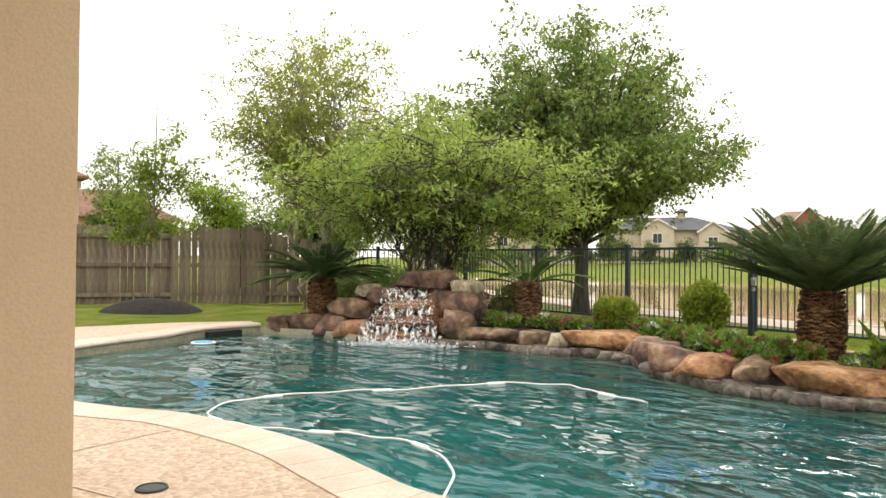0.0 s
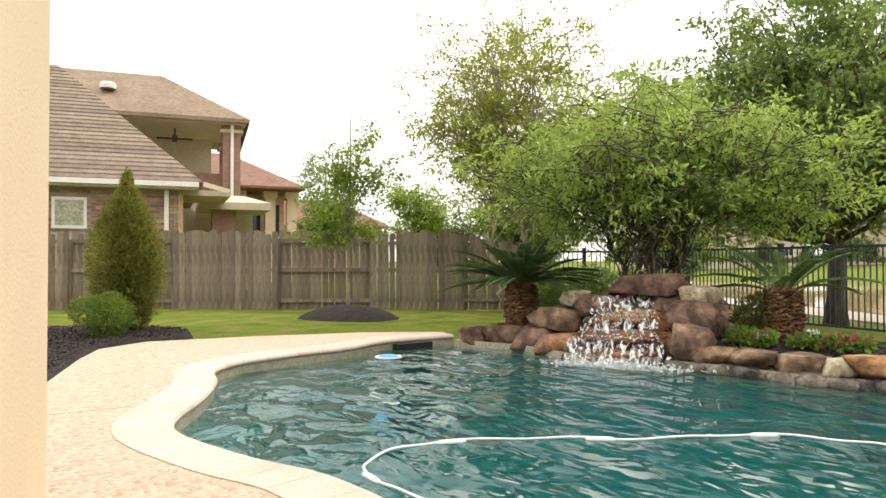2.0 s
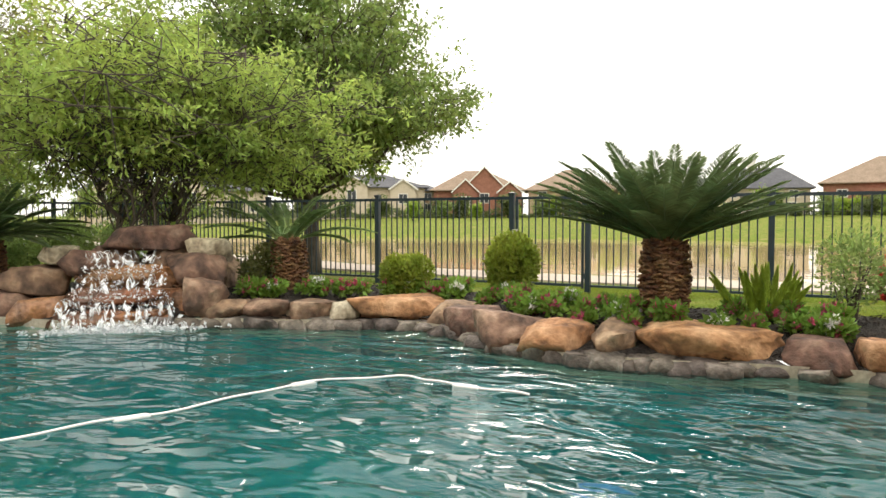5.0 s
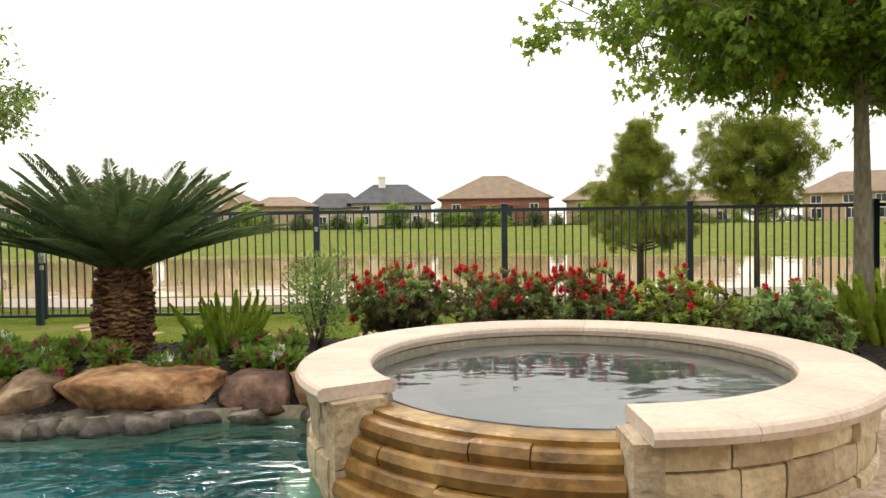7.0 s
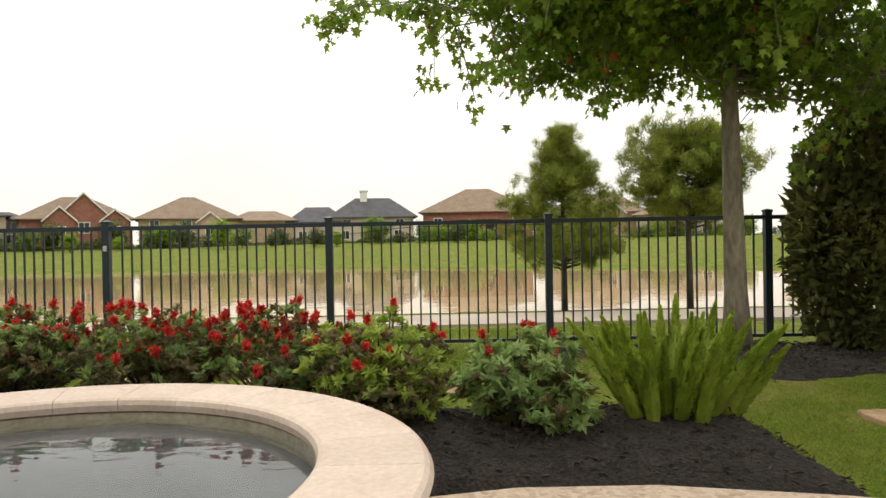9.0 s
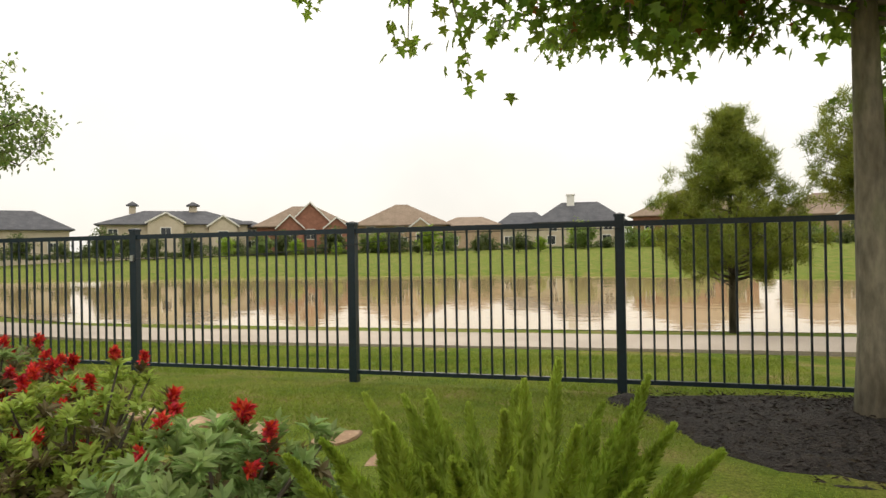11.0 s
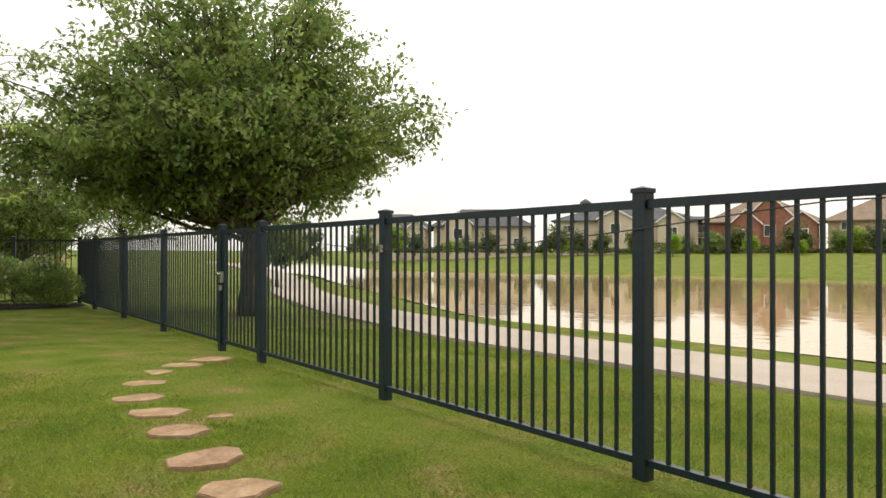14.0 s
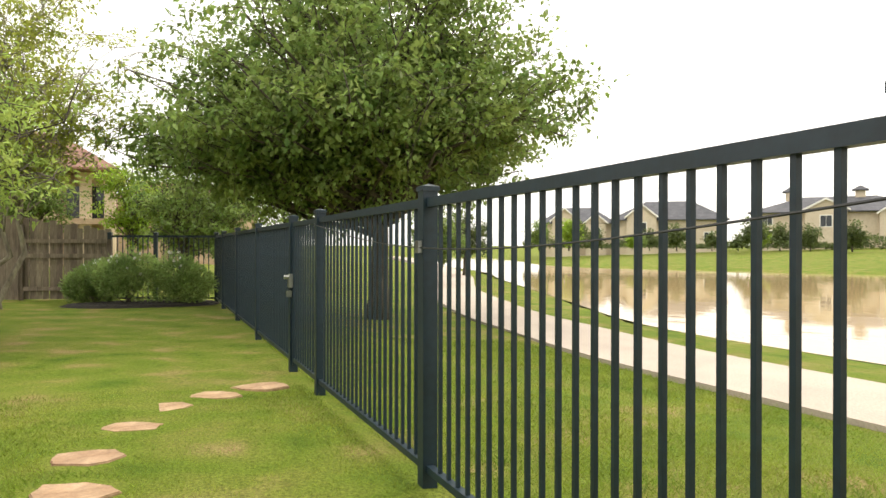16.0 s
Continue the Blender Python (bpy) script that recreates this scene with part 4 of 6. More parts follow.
# ---- stepping stones ----
STEPS = [(10.83, 6.48, 0.3), (10.45, 6.2, 0.27), (10.06, 5.83, 0.27), (9.86, 5.32, 0.26), (9.67, 4.67, 0.28), (9.64, 4.08, 0.28), (9.59, 3.47, 0.28), (9.54, 2.78, 0.29), (9.5, 2.19, 0.27), (9.44, 1.53, 0.28), (9.31, 1.0, 0.28), (9.21, 0.43, 0.28), (8.86, -0.1, 0.26), (7.75, -2.75, 0.3), (9.97, 3.74, 0.12)]
for i, (x, y, r0) in enumerate(STEPS):
    rq = random.Random(50 + i)
    n = rq.choice((8, 9, 10))
    loop = []
    for k in range(n):
        w = 2 * math.pi * (k + rq.uniform(-0.28, 0.28)) / n
        rr = r0 * 0.72 * (0.92 + rq.uniform(-0.16, 0.14))
        loop += [(rr * 1.12 * math.cos(w), rr * 0.84 * math.sin(w))]
    # rough edges: a jittered point between every two corners
    rough = []
    for k in range(n):
        (xa, ya), (xb, yb) = loop[k], loop[(k + 1) % n]
        rough += [(xa, ya), ((xa + xb) / 2 * rq.uniform(0.95, 1.04), (ya + yb) / 2 * rq.uniform(0.95, 1.04))]
    loop = rough
    bm = bmesh.new()
    f = bm.faces.new([bm.verts.new((a, b, 0.013)) for a, b in loop])
    ex = bmesh.ops.extrude_face_region(bm, geom=[f])
    bmesh.ops.translate(bm, verts=[v for v in ex["geom"] if isinstance(v, bmesh.types.BMVert)], vec=(0, 0, -0.05))
    bmesh.ops.recalc_face_normals(bm, faces=bm.faces)
    bmesh.ops.bevel(bm, geom=[e for e in bm.edges if all(v.co.z > 0 for v in e.verts)], offset=0.006, segments=2, affect="EDGES")
    me = bpy.data.meshes.new("stepping_stone")
    bm.to_mesh(me)
    bm.free()
    me.materials.append(FLAG)
    ob = new("stepping_stone", me)
    ob.matrix_basis = pose(x, y, float(ground_z(x, y)) + 0.002, 0, 0, rq.uniform(-25, 25) + 180 * (i % 2))
    tagged(ob, "irregular tan flagstone set in the lawn", "stepping stone", "stepping stones in the lawn")


# ---- black iron fence along the lake ----
FX = 11.25
PY = [-8.5, -6.06, -3.62, -1.2, 1.215, 3.663, 6.11]
GATE_N = 7.305
PY2 = [7.305, 9.76, 12.16, 14.6, 16.2]
iron = thing("iron_fence", (FX, 0, 0), "black iron picket fence with square capped posts", "fence")


post_me = Geo().box(-0.038, -0.038, -0.1, 0.038, 0.038, 1.465).mesh("post", IRON)
g = Geo()
g.box(-0.045, -0.045, 0.0, 0.045, 0.045, 0.022)
g.add([(-0.045, -0.045, 0.0221), (0.045, -0.045, 0.0221), (0.045, 0.045, 0.0221), (-0.045, 0.045, 0.0221), (0, 0, 0.036)], [(0, 1, 4), (1, 2, 4), (2, 3, 4), (3, 0, 4)])
cap_me = g.mesh("post_cap", IRON)
picket_me = Geo().box(-0.0085, -0.0085, 0.09, 0.0085, 0.0085, 1.4).mesh("picket", IRON)


def fence_run(owner, a, b, posts):
    """Rails, pickets and posts from a to b in the owner's frame."""
    a, b = Vector(a), Vector(b)
    L = (b - a).length
    d = (b - a) / L
    ang = math.degrees(math.atan2(d.y, d.x)) - 90
    m0 = Matrix.Translation(a) @ pose(0, 0, 0, 0, 0, ang)
    for z, h in ((0.085, 0.035), (1.385, 0.045)):
        part("rail", Geo().box(-0.02, 0.0, z, 0.02, L, z + h, m0), IRON, owner)
    # even pitch, with a wider gap beside each post
    pitch = 0.1055
    n = max(1, round(L / pitch) - 2)
    for k in range(n):
        o = part("picket", picket_me, IRON, owner)
        o.matrix_basis = m0 @ pose(0, L / 2 + pitch * (k - (n - 1) / 2), 0)
    for end in posts:
        o = part("post", post_me, IRON, owner)
        o.matrix_basis = m0 @ pose(0, L * end, 0)
        c = part("post_cap", cap_me, IRON, o)
        c.location = (0, 0, 1.465)


for i in range(len(PY) - 1):
    fence_run(iron, (0, PY[i], 0), (0, PY[i + 1], 0), (0,))
fence_run(iron, (0, PY2[0], 0), (0, PY2[1], 0), (0,))
for i in range(1, len(PY2) - 1):
    fence_run(iron, (0, PY2[i], 0), (0, PY2[i + 1], 0), (0,))
o = part("post", post_me, IRON, iron)
o.location = (0, PY[-1], 0)
part("post_cap", cap_me, IRON, o).location = (0, 0, 1.465)
fence_run(iron, (0, PY2[-1], 0), (-1.2, PY2[-1] + 0.47, 0), (0,))
fence_run(iron, (-1.2, PY2[-1] + 0.47, 0), (9.15 - FX, 17.0, 0), (0, 1))
gate = thing("iron_gate", (FX, PY[-1], 0), "closed black iron gate with steel latch in the fence", "gate")
gw = GATE_N - PY[-1]
g = Geo()
for y in (0.06, gw - 0.1):
    g.box(-0.018, y, 0.06, 0.018, y + 0.036, 1.43)
for z in (0.085, 1.385):
    g.box(-0.016, 0.06, z, 0.016, gw - 0.064, z + 0.04)
part("gate_frame", g, IRON, gate)
for k in range(1, 10):
    o = part("picket", picket_me, IRON, gate)
    o.location = (0, 0.06 + (gw - 0.12) * k / 10, 0)
lt = part("latch", Geo().box(-0.06, gw - 0.1, 0.8, -0.02, gw - 0.03, 0.93).box(-0.075, gw - 0.085, 0.71, -0.03, gw - 0.05, 0.77), STEEL, gate, "bright steel gate latch")
part("latch_knob", Geo().tube([(-0.06, gw - 0.065, 0.9), (-0.1, gw - 0.065, 0.9)], [0.018, 0.022], 10), STEEL, lt)
for z in (0.2, 1.25):
    part("hinge", Geo().tube([(-0.03, 0.045, z), (-0.03, 0.045, z + 0.09)], [0.014, 0.014], 8), IRON, gate)
cab = thing("fence_cable", (FX - 0.05, 0, 0), "thin dark cable strung loosely along the iron fence", "cable")
pts = []
for k in range(41):
    y = -1.2 + k * 7.3 / 40
    pts.append((0.0, y, 1.37 - 0.19 * math.sin(math.pi * min(1, max(0, (y - 0.3) / 5.8)))))
part("wire", Geo().tube(pts, [0.0035] * len(pts), 5), BLACKP, cab)
part("clip", Geo().box(-0.01, 3.64, 1.16, 0.03, 3.68, 1.22), STEEL, cab)

# ---- weathered wooden fence ----
wood = thing("wooden_fence", tuple(WOOD_A), "weathered grey-brown cedar fence with alternating panels", "fence", turn=math.degrees(math.atan2(WOOD_DIR.y, WOOD_DIR.x)))
rwd = random.Random(12)
boards = []
for k in range(4):
    h = 1.76 + 0.03 * k
    dw = 0.008 * (k - 1.5)
    g = Geo().box(-0.068 - dw, -0.009, 0.0, 0.066, 0.009, h - 0.02)
    g.add([(-0.068 - dw, -0.009, h - 0.0199), (0.066, -0.009, h - 0.0199), (0.066, 0.009, h - 0.0199), (-0.068 - dw, 0.009, h - 0.0199), (-0.03, -0.009, h), (0.03, -0.009, h), (0.03, 0.009, h), (-0.03, 0.009, h)], [(0, 1, 5, 4), (1, 2, 6, 5), (2, 3, 7, 6), (3, 0, 4, 7), (4, 5, 6, 7)])
    boards.append(g.mesh("board", WOOD))
JOINTS = [0.0, 1.86, 3.96, 6.1, 8.5, 10.9, 13.3, 15.7, 18.1, 20.5]
for pn, (s0, s1) in enumerate(zip(JOINTS[:-1], JOINTS[1:])):
    rails_front = pn % 2 == 0
    yb = 0.05 if rails_front else -0.075
    count = round((s1 - s0) / 0.1435)
    step = (s1 - s0) / count
    for k in range(count):
        x = s0 + step * (k + 0.5)
        lower = max(0.0, (2.2 - x) / 2.2) * 0.36
        o = part("board", rwd.choice(boards), WOOD, wood)
        o.matrix_basis = pose(x, -yb, 0.07, 0, rwd.uniform(-0.5, 0.5), 0) @ Matrix.Diagonal((1, 1, 1 - lower / 1.8 + rwd.uniform(-0.006, 0.006), 1))
    lo = max(0.0, (2.2 - s0) / 2.2) * 0.36
    for z in (0.25, 0.95, 1.62 - lo):
        part("rail", Geo().box(s0, -0.022, z, s1, 0.022, z + 0.085), WOOD, wood)
    part("post", Geo().box(s0 - 0.045, -0.03, 0.0, s0 + 0.045, 0.045, 1.7 - lo), WOOD, wood)
for (x, y) in ((5.75, 12.0), (5.95, 11.9)):
    ps = thing("garden_stake", (x, y, 0.1), "pale wooden stake standing behind the sago palm", "stake", "stakes by the palm")
    part("shaft", Geo().box(-0.05, -0.05, -0.1, 0.05, 0.05, 1.12), PALEWOOD, ps)


# ---- plants ----
def limb(p0, p1, sag, k=6, rng_=None):
    p0, p1 = Vector(p0), Vector(p1)
    L = (p1 - p0).length
    mid = (p0 + p1) / 2 + Vector((0, 0, sag * L))
    out = []
    for i in range(k + 1):
        t = i / k
        q = p0 * (1 - t) ** 2 + mid * 2 * t * (1 - t) + p1 * t * t
        if rng_ is not None and 0 < i < k:
            q += Vector(rng_.normal(size=3) * 0.03 * L)
        out.append(q)
    return out


def tree(name, at, label, category, trunk, blobs, nlimb, ntwig, nleaf, leaf, bark, leafm, seed, template="leaf", start=0.35, spread=0.28, sag=0.12, stems=1, droop=0.0, hang=0.35, group="", extra=None, tuft=0.25, fluff=0.9, thick=0.42):
    """trunk: height, radius; blobs: centre x, y, z and radii x, y, z of the crown's parts, in the tree's frame; leaf: length, width."""
    r = np.random.default_rng(seed)
    th = thing(name, at, label, category, group)
    h, rad = trunk
    wood_ = Geo()
    tips, segs = [], []
    roots = []
    for sidx in range(stems):
        a = 2 * math.pi * sidx / max(stems, 1) + r.uniform(0, 1)
        base = Vector((0.12 * math.cos(a), 0.12 * math.sin(a), -0.1)) if stems > 1 else Vector((0, 0, -0.1))
        top = Vector((0.55 * math.cos(a), 0.55 * math.sin(a), h)) if stems > 1 else Vector((r.uniform(-0.1, 0.1), r.uniform(-0.1, 0.1), h))
        pts = limb(base, top, 0.0, 8, None if stems == 1 else r)
        rr = [rad * (1.35 if i == 0 and stems == 1 else 1.0) * (1 - 0.75 * i / 8) for i in range(9)]
        wood_.tube(pts, rr, 9 if stems == 1 else 6)
        roots.append(pts)
    P, D = [], []
    vol = np.array([b[3] * b[4] * b[5] for b in blobs])
    vol = vol ** 0.7 / (vol ** 0.7).sum()
    for li in range(nlimb):
        b = blobs[r.choice(len(blobs), p=vol)]
        d = dirs(r, 1)[0]
        e = np.array(b[:3]) + d * np.array(b[3:]) * r.uniform(0.55, 1.0)
        pts = roots[li % stems]
        f = np.clip(start + (e[2] / (h * 1.25) - start) * r.uniform(0.2, 0.9), start * r.uniform(0.8, 1.05), 0.97)
        q0 = pts[int(f * 8)].lerp(pts[min(8, int(f * 8) + 1)], f * 8 - int(f * 8))
        lp = limb(q0, e, sag, 6, r)
        r0 = rad * thick * (1 - f * 0.6)
        wood_.tube(lp, [max(0.006, r0 * (1 - 0.9 * i / 6)) for i in range(7)], 5)
        segs.append(lp)
        for ti in range(ntwig):
            c = lp[r.integers(3, 7)]
            t = c + Vector(dirs(r, 1, 0.6)[0] * spread * np.array(b[3:]).mean() * r.uniform(0.5, 1.3)) + Vector((0, 0, -droop * r.uniform(0, 1)))
            wood_.tube([c, (c + t) / 2 + Vector((0, 0, 0.03)), t], [0.008, 0.006, 0.003], 4, False)
            m = nleaf
            u = r.uniform(tuft, 1.05, m)[:, None]
            base = np.array(c)[None] * (1 - u) + np.array(t)[None] * u
            off = r.normal(size=(m, 3)) * leaf[0] * fluff * (1, 1, 0.55)
            P.append(base + off)
            dd = dirs(r, m) * 0.9 + np.array((t - c).normalized())[None] * 0.5
            dd[:, 2] -= hang
            D.append(dd)
    part("trunk", wood_, bark, th, smooth=True)
    P, D = np.concatenate(P), np.concatenate(D)
    n = len(P)
    N = dirs(r, n) * 0.6 + (0, 0, 1.0)
    L = r.uniform(0.7, 1.2, n) * leaf[0]
    if extra:
        pick = r.uniform(size=n) < extra[0]
        part("coloured_leaves", leaves_mesh("coloured_leaves", extra[1], P[pick], D[pick], N[pick], L[pick], L[pick] * leaf[1], template), extra[1], th, "scattered reddish leaves")
        P, D, N, L = P[~pick], D[~pick], N[~pick], L[~pick]
    part("crown", leaves_mesh("crown", leafm, P, D, N, L, L * leaf[1], template), leafm, th)
    return th


tree("oak_tree", (13.95, 13.3, -0.12), "broad green oak on the grass beyond the iron fence", "tree", (5.2, 0.2), [(-0.2, -0.1, 4.3, 3.9, 3.9, 1.8), (-0.2, -0.1, 6.0, 2.8, 2.8, 1.6), (1.4, -1.4, 3.8, 2.0, 2.0, 0.9), (-2.2, 1.1, 3.3, 2.8, 2.8, 0.9), (2.0, 1.3, 3.5, 2.5, 2.5, 1.0), (-1.4, -1.5, 3.6, 2.4, 2.4, 1.0), (-0.8, 0.3, 2.85, 2.2, 2.2, 0.45), (-3.0, 1.4, 4.2, 1.9, 1.9, 1.3)], 370, 9, 27, (0.13, 0.6), BARK, L_OAK, 1, start=0.28, spread=0.27, sag=0.05, tuft=0.35, fluff=1.0)
tree("crape_myrtle", (7.35, 15.1, 0.05), "tall airy yellow-green tree with thin pale branches", "tree", (4.6, 0.06), [(0.45, -0.1, 4.3, 2.1, 2.1, 1.9), (0.1, 0.1, 3.6, 2.2, 2.2, 0.9), (0.6, -0.1, 5.6, 1.3, 1.3, 0.9), (-0.5, 0.2, 4.6, 1.6, 1.6, 1.3)], 120, 9, 17, (0.088, 0.6), MAPLEBARK, L_AIRY, 2, start=0.3, spread=0.42, sag=0.1, stems=4, tuft=0.5)
tree("arching_shrub_tree", (6.7, 9.95, 0.3), "arching multi-stemmed green shrub tree behind the waterfall", "tree", (1.7, 0.03), [(0.0, 0.1, 2.15, 2.2, 2.2, 0.7), (1.2, -1.0, 1.95, 1.5, 1.5, 0.55), (-1.1, 0.8, 2.0, 1.4, 1.4, 0.55), (0.3, 0.0, 2.75, 1.5, 1.5, 0.5), (0.8, 0.6, 2.1, 1.5, 1.5, 0.6)], 170, 9, 19, (0.1, 0.36), BARK, L_VITEX, 3, start=0.25, spread=0.42, sag=0.18, stems=8, tuft=0.62, fluff=0.75, hang=0.1)
tree("maple_tree", (10.06, -2.78, 0.1), "shady maple with grey trunk and lobed leaves", "tree", (5.4, 0.115), [(0, 0, 4.7, 3.0, 3.0, 1.4), (-0.5, 2.4, 3.6, 1.5, 1.8, 0.65), (-0.9, 1.1, 3.45, 1.6, 1.5, 0.7), (-1.7, -0.6, 3.5, 1.9, 1.9, 0.8), (0.6, 1.2, 3.3, 1.5, 1.6, 0.6), (-0.1, -2.3, 3.2, 2.2, 2.0, 1.0), (0.4, 0.4, 2.9, 1.0, 1.0, 0.35), (-0.1, 1.8, 3.05, 1.0, 1.0, 0.35), (-0.5, 3.2, 3.75, 1.0, 1.0, 0.4)], 185, 7, 26, (0.092, 0.95), MAPLEBARK, L_MAPLE, 4, template="maple", start=0.56, spread=0.36, sag=0.02, droop=0.3, hang=0.8, extra=(0.02, L_MRED), tuft=0.4, thick=0.2)
tree("sapling", (4.3, 16.0, 0.1), "slender staked sapling with sparse light leaves", "tree", (4.1, 0.03), [(0.3, 0.1, 3.75, 0.3, 0.3, 0.45), (-0.05, 0.0, 3.1, 0.5, 0.45, 0.35), (0.75, 0.2, 2.9, 0.4, 0.4, 0.35), (-0.35, 0, 2.3, 0.6, 0.5, 0.3), (0.6, 0, 1.75, 0.55, 0.4, 0.2), (-0.75, 0, 1.65, 0.5, 0.35, 0.16)], 40, 5, 11, (0.105, 0.62), MAPLEBARK, L_SAP, 5, start=0.36, spread=0.4, sag=0.05, tuft=0.5)
for i, (x, y, hh, w, lm, la) in enumerate(((6.2, 27, 5.3, 1.4, L_OAK, "dark green tree behind the wooden fence"), (9.3, 26.5, 4.6, 1.3, L_BRIGHT, "bright green tree behind the wooden fence"), (11.2, 28.5, 3.6, 1.9, L_FAR, "green tree behind the wooden fence"), (11.8, 23.0, 5.2, 2.4, L_OAK, "green tree behind the wooden fence"), (14.5, 27, 6.0, 2.8, L_OAK, "green tree beyond the fence corner"), (10.7, 21.3, 4.2, 1.5, L_OAK, "soft green tree behind the wooden fence"), (19.5, 24.5, 3.2, 1.2, L_OAK, "young tree beside the lake footpath"), (24, 32, 3.4, 1.3, L_FAR, "young tree beside the lake footpath"))):
    tree("garden_tree", (x, y, -0.1), la, "tree", (hh * 0.85, 0.07), [(0, 0, hh * 0.68, w, w, hh * 0.3), (0.4, 0, hh * 0.5, w * 0.9, w * 0.9, hh * 0.24)], 60, 6, 16, (0.13, 0.6), BARK, lm, 40 + i, start=0.3, spread=0.35, group="trees beyond the fences")


def pine(at, h, w, seed, flat=False):
    r = np.random.default_rng(seed)
    th = thing("pine_tree", at, "young green pine on the lake shore" if not flat else "irregular yellow-green pine leaning over the lake shore", "pine tree", "pines on the shore")
    g = Geo()
    g.tube([(0, 0, -0.1), (0.03, 0, h * 0.4), (0.0, 0.02, h * 0.97)], [0.075, 0.055, 0.012], 8)
    P, D = [], []
    for k in range(150):
        t = r.uniform(0.2, 1.0) ** (0.9 if not flat else 0.45)
        z = h * t
        rr = w * min(1.0, 0.07 + 1.25 * (1 - t)) * r.uniform(0.6, 1.12)
        if flat:
            rr = w * (0.95 - 0.75 * abs(t - 0.72)) * r.uniform(0.4, 1.0)
        a = r.uniform(0, 2 * math.pi)
        e = Vector((rr * math.cos(a), rr * math.sin(a), z + rr * 0.28))
        lp = limb((0, 0, z - 0.1 * rr), e, -0.1, 4)
        g.tube(lp, [0.018, 0.014, 0.01, 0.007, 0.004], 4, False)
        for q in range(7):
            c = np.array(lp[r.integers(2, 5)]) + r.normal(size=3) * 0.1
            m = 64
            P.append(np.repeat(c[None], m, 0) + r.normal(size=(m, 3)) * 0.045)
            dd = dirs(r, m)
            dd[:, 2] += 0.45
            D.append(dd)
    part("trunk", g, BARK, th, smooth=True)
    P, D = np.concatenate(P), np.concatenate(D)
    part("needles", leaves_mesh("needles", L_PINE, P, D, dirs(r, len(P)), r.uniform(0.12, 0.2, len(P)), 0.013, "blade"), L_PINE, th)


pine((18.95, -2.7, -0.33), 3.85, 1.75, 6)
pine((18.8, -5.4, -0.33), 3.7, 1.6, 7, True)


def shrub(name, at, size, label, leafm, n, leaf, seed, category="shrub", group="", stems=True, template="leaf", lumps=9, cone=False, flowers=None):
    r = np.random.default_rng(seed)
    th = thing(name, at, label, category, group)
    a, b, h = size
    # lumpy hull: points near the surface of several overlapping balls
    cs = []
    for k in range(lumps):
        d = dirs(r, 1)[0]
        cs.append((d[0] * a * 0.45, d[1] * b * 0.45, h * (0.5 + 0.28 * d[2]), r.uniform(0.5, 0.62)))
    P, D = [], []
    per = n // lumps
    for x, y, z, s in cs:
        d = dirs(r, per)
        sc = np.array((a, b, h * 0.62)) * s
        p = np.array((x, y, z)) + d * sc * r.uniform(0.72, 1.03, per)[:, None]
        if cone:
            t = np.clip(p[:, 2] / h, 0, 1)
            p[:, :2] *= (1.0 * np.clip(1 - np.abs((t - 0.42) / 0.6) ** 2.6, 0, 1) ** 0.6 + 0.06)[:, None]
        P.append(p)
        D.append(d * 0.8 + dirs(r, per) * 0.7 + (0, 0, 0.35))
    P, D = np.concatenate(P), np.concatenate(D)
    ok = P[:, 2] > 0.02
    P, D = P[ok], D[ok]
    L = r.uniform(0.7, 1.25, len(P)) * leaf[0]
    part("foliage", leaves_mesh("foliage", leafm, P, D, D + dirs(r, len(P)) * 0.9, L, L * leaf[1], template), leafm, th)
    g = Geo()
    for k in range(9 if stems else 1):
        e = P[r.integers(0, len(P))] * (0.85, 0.85, 0.85)
        g.tube(limb((r.uniform(-0.04, 0.04), r.uniform(-0.04, 0.04), -0.05), e, 0.1, 4), [0.014, 0.012, 0.009, 0.006, 0.003], 5, False)
    part("stems", g, BARK, th)
    if flowers:
        fm, cnt, s, low = flowers
        top = np.argsort(-(P[:, 2] + r.normal(size=len(P)) * h * 0.28))[: cnt * 3]
        for q in r.choice(top, cnt, replace=False):
            c = P[q] * 1.04
            m = 46
            d = dirs(r, m)
            d[:, 2] *= 0.9
            me = leaves_mesh("bloom", fm, np.repeat(c[None], m, 0) + r.uniform(-0.35, 0.35, (m, 1)) * s * np.array((0.2, 0.2, 1.0)), d, dirs(r, m), r.uniform(0.7, 1.1, m) * s, s * 0.3, "leaf")
            part("bloom", me, fm, th)
    return th


